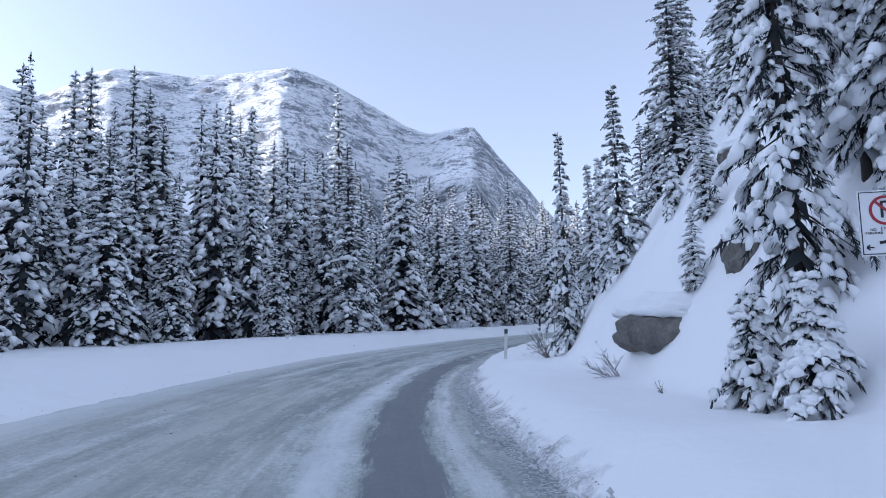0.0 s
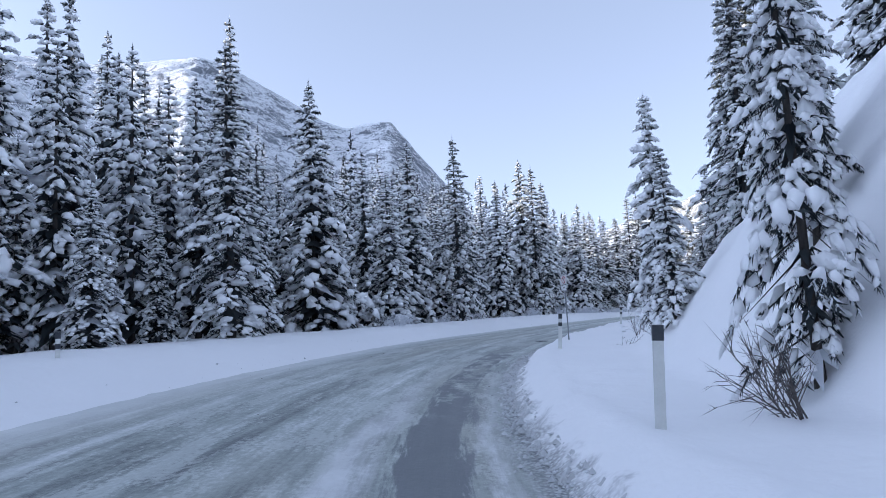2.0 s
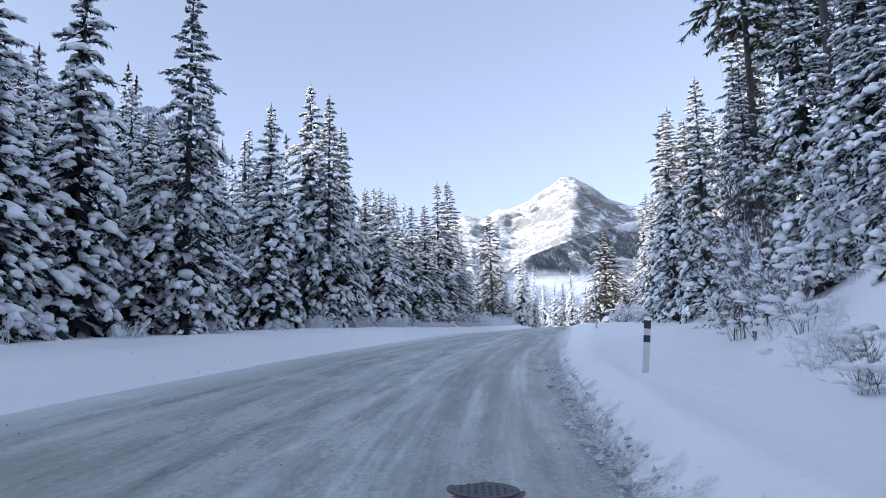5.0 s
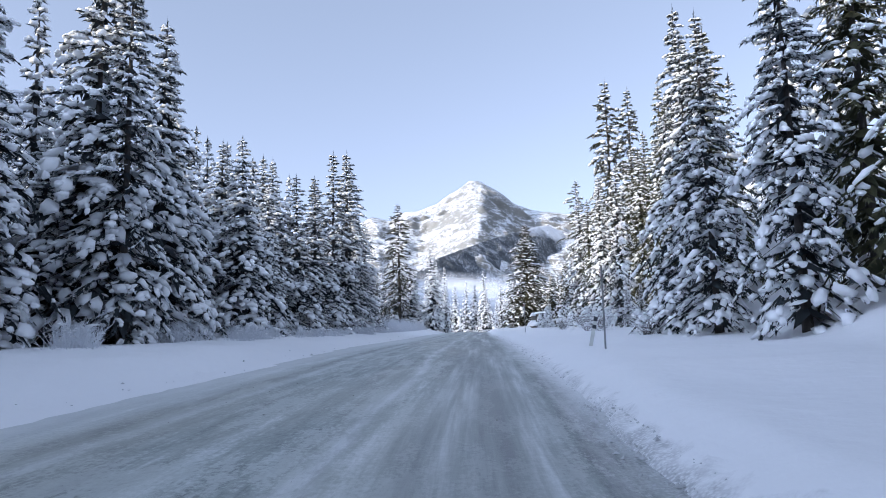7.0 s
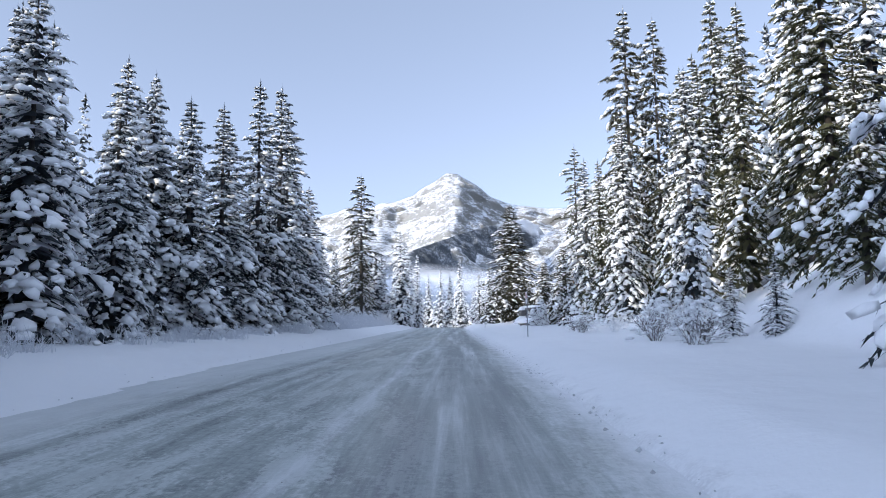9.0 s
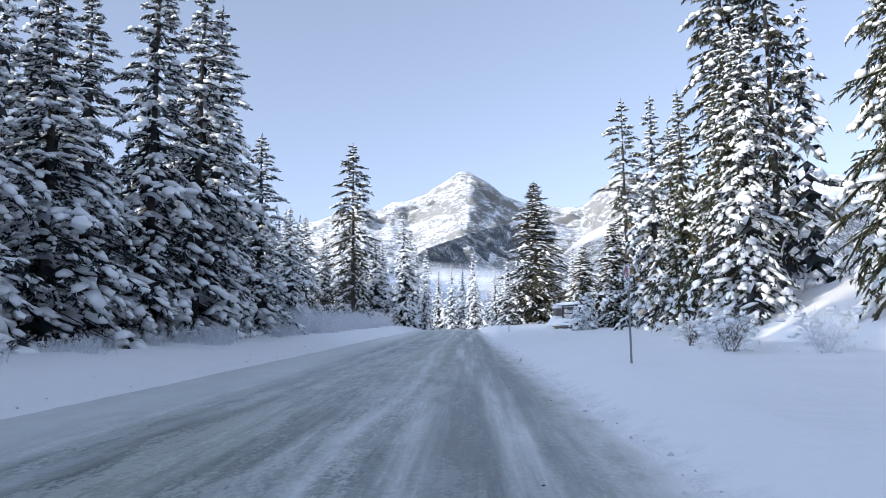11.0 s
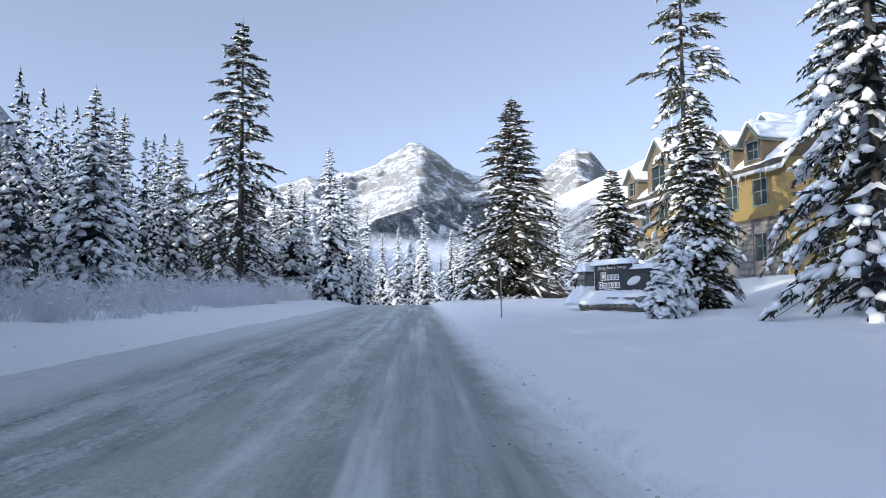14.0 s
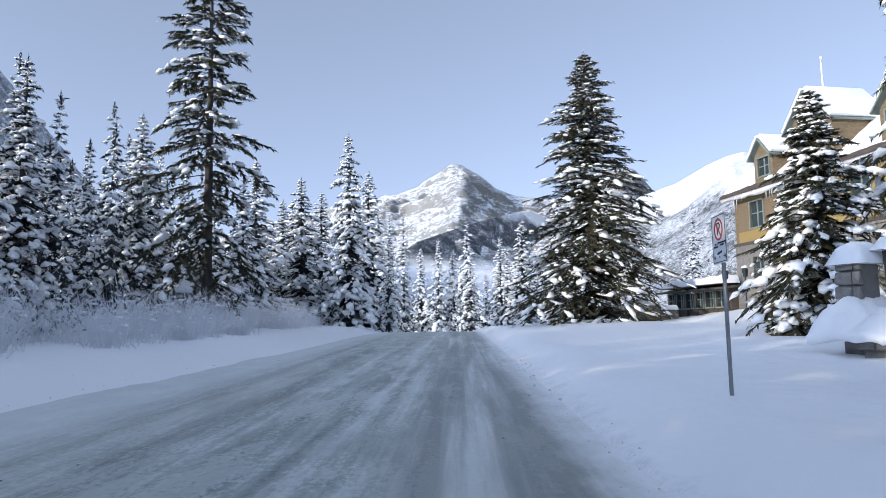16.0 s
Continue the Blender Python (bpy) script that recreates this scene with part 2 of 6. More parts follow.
def mountain_material(name, tree_line, soft, rock=(0.17, 0.17, 0.18), bare=0.5, grain=0.14, bands=0.12, shade_dark=0.0):
    """Rock in level bands with snow lying on the ledges and gullies, and a wooded foot."""
    m, n, l, p = material(name, 0.85, 0.0, 0.1)
    g = n.new("ShaderNodeNewGeometry")
    pos = g.outputs["Position"]
    nz = n.new("ShaderNodeSeparateXYZ")
    l.new(g.outputs["Normal"], nz.inputs[0])
    z = n.new("ShaderNodeSeparateXYZ")
    l.new(pos, z.inputs[0])
    big = noise_of(n, l, pos, 0.006, 6, 0.65)
    fine = noise_of(n, l, pos, grain, 8, 0.8)
    speck = noise_of(n, l, stretched(n, l, pos, (1, 1, 0.5)), grain * 3.2, 4, 0.8)
    strata = noise_of(n, l, stretched(n, l, pos, (0.016, 0.016, bands)), 1.0, 8, 0.85)
    f = math_of(n, l, "ADD", math_of(n, l, "MULTIPLY", nz.outputs[2], 0.4), math_of(n, l, "MULTIPLY", strata, 1.05))
    f = math_of(n, l, "ADD", f, math_of(n, l, "MULTIPLY", fine, 0.95))
    f = math_of(n, l, "ADD", f, math_of(n, l, "MULTIPLY", speck, 0.7))
    f = math_of(n, l, "ADD", f, math_of(n, l, "MULTIPLY", big, 0.25))
    rocky = mix_of(n, l, speck, tuple(x * 0.7 for x in rock), tuple(x * 1.7 for x in rock))
    c = mix_of(n, l, ramp_of(n, l, math_of(n, l, "MULTIPLY", f, 0.5), [(bare * 0.5, (0, 0, 0)), (bare * 0.5 + 0.05, (1, 1, 1))]), rocky, (0.86, 0.875, 0.9))
    woods = noise_of(n, l, stretched(n, l, pos, (1, 1, 0.3)), 0.2, 4, 0.8)
    glade = noise_of(n, l, stretched(n, l, pos, (1, 1, 0.4)), 0.018, 4, 0.7)
    woods = math_of(n, l, "ADD", math_of(n, l, "MULTIPLY", woods, 0.6), math_of(n, l, "MULTIPLY", glade, 0.4))
    wood = mix_of(n, l, ramp_of(n, l, woods, [(0.44 + shade_dark, (0, 0, 0)), (0.58 + shade_dark, (1, 1, 1))]), (0.085, 0.095, 0.105), (0.66, 0.69, 0.73))
    low = math_of(n, l, "SUBTRACT", tree_line, math_of(n, l, "ADD", z.outputs[2], math_of(n, l, "MULTIPLY", math_of(n, l, "SUBTRACT", big, 0.5), soft * 5)))
    low = math_of(n, l, "MULTIPLY", low, 1.0 / soft, True)
    l.new(mix_of(n, l, low, c, wood), p.inputs["Base Color"])
    bump_of(n, l, p, math_of(n, l, "ADD", fine, strata), 0.6, 7.0)
    return m


SNOW = snow_material("pillow_snow", size=2.0)
GROUND = ground_material()
ROADTOP = road_material()
NEEDLES = needle_material("dark_needles", (0.013, 0.018, 0.022), (0.052, 0.062, 0.066), 0.19)
FROSTED = needle_material("frosted_needles", (0.017, 0.023, 0.028), (0.065, 0.076, 0.082), 0.25)
# olive and brown tones: part of the low sun's warmth is in the colour
OLIVE = needle_material("sunlit_olive_needles", (0.025, 0.030, 0.018), (0.105, 0.105, 0.06), 0.1)
DEEP = needle_material("sunlit_tone_needles", (0.018, 0.020, 0.013), (0.082, 0.078, 0.050), 0.05)
BARK = plain("spruce_bark", (0.032, 0.029, 0.028), (0.10, 0.088, 0.08), 3.0, 0.9, bump=0.8, grain=(3, 3, 0.5))

# ---- the road's line: metres along it, x, y and height ----
LINE = [
    (-80, 5.88, -79.75, -2.11), (-40, 2.94, -39.88, -1.03), (-15, 1.1, -14.95, -0.36), (0, 0.0, 0.0, 0.05), (10, -0.57, 9.8, 0.31),
    (20, -0.25, 19.69, 0.51), (30, 1.05, 29.68, 0.74), (40, 3.7, 39.55, 1.09), (50, 7.63, 49.01, 1.48), (60, 12.84, 57.58, 1.87),
    (70, 18.19, 65.2, 2.22), (85, 27.6, 77.4, 2.74), (100, 36.58, 89.05, 3.08), (120, 49.11, 105.17, 3.39), (140, 60.95, 120.6, 3.66),
    (160, 73.49, 136.82, 4.01), (180, 85.7, 152.65, 4.36), (205, 100.97, 172.45, 4.7), (225, 113.0, 188.4, 4.5), (250, 126.2, 209.4, 3.6),
]
LINE += [(290, 141.5, 246.3, 1.4), (340, 156.0, 294.0, -2.0), (400, 171.0, 352.0, -6.0)]


def smooth_line(rows, step=1.0):
    """A Catmull-Rom curve through the rows, a point every metre."""
    a = np.array(rows, float)
    tang = np.gradient(a[:, 1:], a[:, 0], axis=0)
    out = []
    for s in np.arange(a[0, 0], a[-1, 0] + 0.01, step):
        i = int(np.clip(np.searchsorted(a[:, 0], s, side="right") - 1, 0, len(a) - 2))
        h = a[i + 1, 0] - a[i, 0]
        w = (s - a[i, 0]) / h
        out.append((2 * w**3 - 3 * w * w + 1) * a[i, 1:] + (w**3 - 2 * w * w + w) * h * tang[i] + (3 * w * w - 2 * w**3) * a[i + 1, 1:] + (w**3 - w * w) * h * tang[i + 1])
    return np.array(out)


CURVE = smooth_line(LINE)
S0 = LINE[0][0]
TANG = np.gradient(CURVE[:, :2], axis=0)
TANG /= np.linalg.norm(TANG, axis=1)[:, None]


def road_at(s):
    """x, y, z, tangent x and y of the road's line at s metres."""
    w = np.clip(np.asarray(s, float) - S0, 0, len(CURVE) - 1.001)
    i = w.astype(int)
    f = (w - i)[..., None]
    return np.concatenate([CURVE[i] * (1 - f) + CURVE[i + 1] * f, TANG[i] * (1 - f) + TANG[i + 1] * f], axis=-1)


def step01(x):
    x = np.clip(x, 0, 1)
    return x * x * (3 - 2 * x)


def along(s, *pairs):
    return np.interp(s, [p[0] for p in pairs], [p[1] for p in pairs])


def right_edge(s):
    return along(s, (0, 1.75), (10, 1.6), (20, 1.35), (40, 1.35), (52, 1.8), (80, 2.05), (130, 1.95), (150, 1.65), (200, 1.8))


def left_edge(s):
    return along(s, (-80, -6.25), (85, -6.25), (110, -7.7), (155, -7.7), (178, -6.9), (400, -6.5))


def bank(s):
    return along(s, (-10, 0.0), (15, 0.03), (32, 0.055), (50, 0.045), (75, 0.02), (95, 0.005), (110, 0.0))


def above_road(s, d):
    """Height of the ground over the road's line, s metres along it and d metres to its right."""
    s, d = np.asarray(s, float), np.asarray(d, float)
    z = -bank(s) * np.clip(d, -9, 5)
    e = right_edge(s)
    z += step01((d - e) / along(s, (5, 1.3), (20, 0.9), (60, 0.9), (80, 1.3))) * 0.42 + np.clip(d - e - 1.2, 0, 6) * 0.04
    toe = along(s, (-80, 5), (0, 4.9), (15, 4.3), (35, 4.3), (45, 4.8), (60, 5.6), (75, 8.6), (90, 9.2), (100, 8.4), (110, 9.6), (125, 10.5), (145, 11), (160, 14), (200, 14))
    g = along(s, (-80, 0.8), (0, 1.0), (15, 1.45), (30, 1.3), (43, 0.75), (60, 0.65), (75, 0.4), (90, 0.5), (100, 0.85), (110, 0.5), (125, 0.4), (145, 0.3), (160, 0.2), (185, 0.19), (205, 0.1), (230, 0.08))
    up = np.clip(d - toe, 0, None)
    z += g * (np.minimum(up, 9) + 0.45 * np.clip(up - 9, 0, 30)) * step01(up / 1.5 + 0.15) * (up > 0)
    q = left_edge(s) - d
    z += step01(q / 2.6) * 0.5 + np.clip(q - 2, 0, 3) * 0.06
    # left hill; its steep start and unseen far rise are added to block sun
    z += (np.clip(-24 - d, 0, 28) + along(s, (125, 1.0), (160, 0.15)) * np.clip(-52 - d, 0, 40)) * along(s, (-80, 0.8), (28, 0.8), (55, 0.5), (100, 0.42), (138, 0.42), (165, 0.08), (220, 0.03))
    return z


def ground_at(s, d):
    """The world's point on the bare ground."""
    r = road_at(s)
    return Vector((float(r[0] + d * r[4]), float(r[1] - d * r[3]), float(r[2] + above_road(s, d))))


def bumps(x, y, scale, seed=0.0):
    return noise.noise(Vector((x * scale, y * scale, seed)))


def link_mesh(name, verts, faces, mat, smooth=True, uvs=None):
    me = bpy.data.meshes.new(name)
    me.from_pydata([tuple(map(float, v)) for v in verts], [], [tuple(map(int, f)) for f in faces])
    me.materials.append(mat)
    if smooth:
        me.polygons.foreach_set("use_smooth", [True] * len(me.polygons))
    if uvs is not None:
        lay = me.uv_layers.new(name="map")
        vi = np.empty(len(me.loops), int)
        me.loops.foreach_get("vertex_index", vi)
        lay.data.foreach_set("uv", np.asarray(uvs, float)[vi].ravel())
    return new(name, me)


def steps(*runs):
    out = []
    for a, b, k in runs:
        out += list(np.arange(a, b - 1e-6, k))
    return np.array(out + [runs[-1][1]])


def grid_faces(n, m):
    return [(i * m + j, i * m + j + 1, (i + 1) * m + j + 1, (i + 1) * m + j) for i in range(n - 1) for j in range(m - 1)]


def build_ground():
    ss = steps((-80, -4, 4), (-4, 62, 0.4), (62, 172, 0.55), (172, 230, 2), (230, 400, 6))
    dd = steps((-90, -54, 6), (-54, -26, 3.5), (-26, -11.2, 1.2), (-11.2, -5.6, 0.35), (-5.6, 1.2, 0.85), (1.2, 5.2, 0.2), (5.2, 14, 0.45), (14, 30, 1.6), (30, 60, 6))
    s, d = np.meshgrid(ss, dd, indexing="ij")
    r = road_at(s)
    x, y, z = r[..., 0] + d * r[..., 4], r[..., 1] - d * r[..., 3], r[..., 2] + above_road(s, d)
    e, le = right_edge(s), left_edge(s)
    for i in range(len(ss)):
        for j in range(len(dd)):
            a, b, q = ss[i], dd[j], dd[j] - e[i, j]
            px, py = x[i, j], y[i, j]
            if q > 0.0 or b < le[i, j]:
                far = q if q > 0 else le[i, j] - b
                k = min(far / 2.5, 1.0)
                z[i, j] += 0.10 * k * bumps(px, py, 0.35) + 0.05 * k * bumps(px, py, 1.1, 4.0)
                z[i, j] += min(max(far - 9, 0) / 10, 1) * 0.6 * bumps(px, py, 0.12, 9.0)
                if q > 0:  # ploughed crumbs along the right edge
                    ridge = math.exp(-(((q - 0.5) / 0.42) ** 2))
                    z[i, j] += ridge * (0.10 + 0.24 * max(0.0, bumps(px, py, 2.6, 2.0)) + 0.12 * bumps(px, py, 6.0, 5.0)) * float(along(a, (0, 0.7), (20, 1.0), (70, 1.0), (90, 0.35), (200, 0.3)))
                else:
                    ridge = math.exp(-(((far - 1.6) / 0.8) ** 2))
                    z[i, j] += ridge * 0.10 * bumps(px, py, 1.7, 3.0)
                    z[i, j] += math.exp(-(((far - 0.7) / 0.7) ** 2)) * (0.09 * bumps(px, py, 1.3, 6.0) + 0.08 * bumps(px, py, 3.1, 8.0))
                if q > 3 and a < 60:
                    z[i, j] += min((q - 3) / 2, 1) * (0.22 * bumps(px, py, 1.0, 11.0) + 0.10 * bumps(px, py, 2.4, 13.0))
                if q > 4:
                    z[i, j] += min((q - 4) / 4, 1) * float(along(a, (0, 0.5), (45, 0.5), (70, 0.2), (200, 0.12))) * bumps(px, py, 0.45, 7.0)
            else:
                z[i, j] -= 0.12
    n, m = s.shape
    verts = np.stack([x, y, z], -1).reshape(-1, 3).tolist()
    faces = grid_faces(n, m)
    # rings that carry the sheet on to the horizon
    loop = [i * m for i in range(n)] + [(n - 1) * m + j for j in range(1, m)] + [i * m + m - 1 for i in range(n - 2, -1, -1)] + [j for j in range(m - 2, 0, -1)]
    cx, cy = 60.0, 120.0
    last = loop
    for k, (grow, drop) in enumerate(((1.35, 0.0), (2.2, -2), (5, -8), (12, -14), (26, -18))):
        ring = []
        for v in loop:
            vx, vy, vz = verts[v]
            ring.append(len(verts))
            verts.append([cx + (vx - cx) * grow, cy + (vy - cy) * grow, vz * (0.6 if k else 1.0) + drop])
        for a in range(len(loop)):
            b = (a + 1) % len(loop)
            faces.append((last[a], ring[a], ring[b], last[b]))
        last = ring
    g = link_mesh("ground", verts, faces, GROUND)
    lay = g.data.uv_layers.new(name="edge")
    vi = np.empty(len(g.data.loops), int)
    g.data.loops.foreach_get("vertex_index", vi)
    off = np.full((len(verts), 2), 50.0)
    off[: n * m] = np.stack([d - e, s], -1).reshape(-1, 2)
    lay.data.foreach_set("uv", off[vi].ravel())
    tagged(g, "deep fresh snow over verges, slopes and forest floor", "snow ground", kind="stuff")
    g["kind"] = "structure"
    return g


def build_road():
    ss = steps((-80, -4, 2), (-4, 172, 0.5), (172, 235, 1.5), (235, 400, 6))
    dd = np.linspace(-8.6, 2.6, 72)
    s, d = np.meshgrid(ss, dd, indexing="ij")
    r = road_at(s)
    x, y = r[..., 0] + d * r[..., 4], r[..., 1] - d * r[..., 3]
    z = r[..., 2] - bank(s) * d + 0.02 - 0.012 * np.abs(d + 2.3)
    for i in range(len(ss)):
        for j in range(len(dd)):
            if -4 < ss[i] < 172:
                z[i, j] += 0.012 * bumps(dd[j] * 2.2, ss[i] * 0.25, 1.0, 1.0) + 0.008 * bumps(x[i, j], y[i, j], 3.0, 6.0)
    e = right_edge(s)
    z -= np.clip(d - e - 0.2, 0, 1) * 0.5 + np.clip(left_edge(s) - d - 0.5, 0, 1) * 0.5
    n, m = s.shape
    g = link_mesh("road", np.stack([x, y, z], -1).reshape(-1, 3), grid_faces(n, m), ROADTOP, uvs=np.stack([d, s], -1).reshape(-1, 2))
    lay = g.data.uv_layers.new(name="edge")
    vi = np.empty(len(g.data.loops), int)
    g.data.loops.foreach_get("vertex_index", vi)
    lay.data.foreach_set("uv", np.stack([d - e, s], -1).reshape(-1, 2)[vi].ravel())
    tagged(g, "two-lane road of packed grey snow and ice with worn wheel tracks", "road", kind="structure")


build_ground()
build_road()

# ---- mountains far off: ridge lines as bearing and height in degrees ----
def mountain(name, label, ridge, reach, depth, base, mat, eye=(60.0, 100.0, 4.0), arete=(), rough=0.028, cols=360, rows=80, seed=0.0, power=0.9, skew=0.0):
    """A range whose crest follows the ridge; arete: bearings at which spurs come towards the valley, with their reach in metres."""
    az = np.linspace(ridge[0][0], ridge[-1][0], cols)
    el = np.interp(az, [p[0] for p in ridge], [p[1] for p in ridge])
    verts = []
    for i, v in enumerate(np.concatenate([np.linspace(-0.5, -0.05, 8), np.linspace(0, 1, rows) ** 1.15])):
        for a, e in zip(az, el):
            far_off = reach + skew * (a - az[0])
            top = math.tan(radians(e)) * far_off
            out = 0.0
            for at, width, far in arete:
                out += far * max(0.0, 1 - abs(a - at) / width)
            if v >= 0:
                dist = far_off - depth * v - out * min(1.0, v * 2.2) * (1 - 0.5 * v)
                h = base + (top - base) * (1 - v) ** power
            else:
                dist = far_off - depth * v * 0.6
                h = base + (top - base) * (1 + v)
            b = radians(a)
            x, y = eye[0] + dist * math.sin(b), eye[1] + dist * math.cos(b)
            k = reach * rough * (min(1.0, abs(v) * 6 + 0.16)) * (1 - 0.6 * max(v, 0))
            q = Vector((x, y, h * 1.4)) / (reach * 0.075)
            w = noise.ridged_multi_fractal(q + Vector((seed, 0, 0)), 0.9, 2.1, 6, 1.0, 2.0) - 1.1
            w2 = noise.fractal(q * 3.1 + Vector((0, seed, 0)), 0.8, 2.0, 5)
            t = (w * 0.6 + w2 * 0.45) * k
            verts.append((x - math.sin(b) * t, y - math.cos(b) * t, eye[2] + h + t * 0.35))
    g = link_mesh(name, verts, grid_faces(rows + 8, cols), mat)
    tagged(g, label, "mountain")
    return g


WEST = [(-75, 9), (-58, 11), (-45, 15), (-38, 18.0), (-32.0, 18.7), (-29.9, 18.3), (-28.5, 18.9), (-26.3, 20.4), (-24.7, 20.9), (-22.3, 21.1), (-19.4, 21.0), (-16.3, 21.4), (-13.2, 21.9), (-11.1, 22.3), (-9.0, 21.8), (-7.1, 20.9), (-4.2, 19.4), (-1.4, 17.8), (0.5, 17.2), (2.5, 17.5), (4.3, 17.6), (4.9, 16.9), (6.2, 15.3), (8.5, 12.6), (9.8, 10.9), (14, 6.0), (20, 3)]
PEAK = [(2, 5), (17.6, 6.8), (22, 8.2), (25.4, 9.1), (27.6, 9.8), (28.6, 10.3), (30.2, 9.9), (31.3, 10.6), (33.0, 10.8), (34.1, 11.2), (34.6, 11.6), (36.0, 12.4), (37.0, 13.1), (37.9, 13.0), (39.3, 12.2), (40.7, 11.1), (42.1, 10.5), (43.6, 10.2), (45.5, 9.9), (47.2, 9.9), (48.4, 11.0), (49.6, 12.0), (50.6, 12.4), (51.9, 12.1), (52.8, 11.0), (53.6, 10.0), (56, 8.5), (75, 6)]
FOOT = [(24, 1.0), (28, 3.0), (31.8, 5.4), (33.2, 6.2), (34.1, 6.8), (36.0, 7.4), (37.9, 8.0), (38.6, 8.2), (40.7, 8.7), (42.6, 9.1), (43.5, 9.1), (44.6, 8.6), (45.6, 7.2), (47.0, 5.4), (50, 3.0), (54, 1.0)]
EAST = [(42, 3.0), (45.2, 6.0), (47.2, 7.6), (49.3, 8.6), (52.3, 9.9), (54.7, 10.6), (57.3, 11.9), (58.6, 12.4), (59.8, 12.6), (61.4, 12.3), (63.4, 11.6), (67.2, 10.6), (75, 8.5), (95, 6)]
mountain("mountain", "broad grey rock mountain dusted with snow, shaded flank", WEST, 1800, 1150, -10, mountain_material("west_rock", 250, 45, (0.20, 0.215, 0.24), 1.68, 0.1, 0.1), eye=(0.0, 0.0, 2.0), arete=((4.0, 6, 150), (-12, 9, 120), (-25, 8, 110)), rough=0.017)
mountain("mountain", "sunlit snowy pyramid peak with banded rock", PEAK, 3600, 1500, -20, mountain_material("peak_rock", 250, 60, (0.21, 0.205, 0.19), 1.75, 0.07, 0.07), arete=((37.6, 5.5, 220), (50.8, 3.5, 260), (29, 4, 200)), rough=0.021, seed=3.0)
# skew turns the face from the sun; darker woods add painted shade
mountain("mountain", "wooded foothill in blue shade below the peak", FOOT, 1500, 500, -20, mountain_material("foothill_woods", 460, 60, (0.2, 0.2, 0.2), 1.4, shade_dark=0.07), rough=0.014, seed=5.0, skew=75.0)
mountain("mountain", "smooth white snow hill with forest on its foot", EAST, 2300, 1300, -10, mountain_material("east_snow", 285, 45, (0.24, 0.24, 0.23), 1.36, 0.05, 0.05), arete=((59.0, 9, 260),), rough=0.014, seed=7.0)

# ---- trees ----
def part(name, verts, faces, mat, parent, label="", smooth=True):
    o = link_mesh(name, verts, faces, mat, smooth)
    o.parent = parent
    if label:
        o["label"] = label
    return o


def blob_shape(rings, around):
    """A cushion that bulges above and hangs a little below."""
    v, f = [(0, 0, 1.0)], []
    for i in range(1, rings):
        a = math.pi * i / rings
        for j in range(around):
            b = 2 * math.pi * j / around
            v.append((math.sin(a) * math.cos(b), math.sin(a) * math.sin(b), math.cos(a) if a < 1.6 else 0.55 * math.cos(a)))
    v.append((0, 0, -0.5))
    for j in range(around):
        k = (j + 1) % around
        f.append((0, 1 + j, 1 + k))
        for i in range(rings - 2):
            f.append((1 + i * around + j, 1 + (i + 1) * around + j, 1 + (i + 1) * around + k, 1 + i * around + k))
        b0 = 1 + (rings - 2) * around
        f.append((b0 + j, len(v) - 1, b0 + k))
    return np.array(v), f


def drape_shapes(around, count, seed, rings):
    """Plump lobed cushions of snow; rings: the radius and height of each ring of corners."""
    rng = np.random.default_rng(seed)
    out = []
    for _ in range(count):
        p, q = rng.uniform(0, 6.28, 2)
        v, f = [(0, 0, 0.85)], []
        for r, z in rings:
            for j in range(around):
                b = 2 * math.pi * j / around + rng.normal(0, 0.1)
                lobe = 1 + 0.22 * math.cos(2 * b + p) + 0.2 * math.cos(3 * b + q) + rng.normal(0, 0.08)
                v.append((r * lobe * math.cos(b), r * lobe * math.sin(b), z + rng.normal(0, 0.1) - 0.25 * r * max(0.0, lobe - 1)))
        v.append((0, 0, -0.5))
        n = len(rings)
        for j in range(around):
            m = (j + 1) % around
            f.append((0, 1 + j, 1 + m))
            for i in range(n - 1):
                f.append((1 + i * around + j, 1 + (i + 1) * around + j, 1 + (i + 1) * around + m, 1 + i * around + m))
            f.append((1 + (n - 1) * around + j, len(v) - 1, 1 + (n - 1) * around + m))
        out.append((np.array(v), f))
    return out


def spike_shape(sides):
    v = [(0.0, math.cos(2 * math.pi * j / sides), math.sin(2 * math.pi * j / sides)) for j in range(sides)] + [(1.0, 0, 0)]
    f = [(j, (j + 1) % sides, sides) for j in range(sides)]
    return np.array(v), f


class Heap:
    """Gathers placed copies of small shapes into one mesh."""

    def __init__(self):
        self.v, self.f, self.n = [], [], 0

    def add(self, shape, centre, ax, ay, az, rng=None, jitter=0.0):
        v, f = shape
        w = v if rng is None else v * (1 + jitter * rng.standard_normal((len(v), 1)))
        self.v.append(np.asarray(centre) + w[:, :1] * ax + w[:, 1:2] * ay + w[:, 2:3] * az)
        self.f += [tuple(i + self.n for i in k) for k in f]
        self.n += len(v)

    def out(self):
        return np.concatenate(self.v), self.f


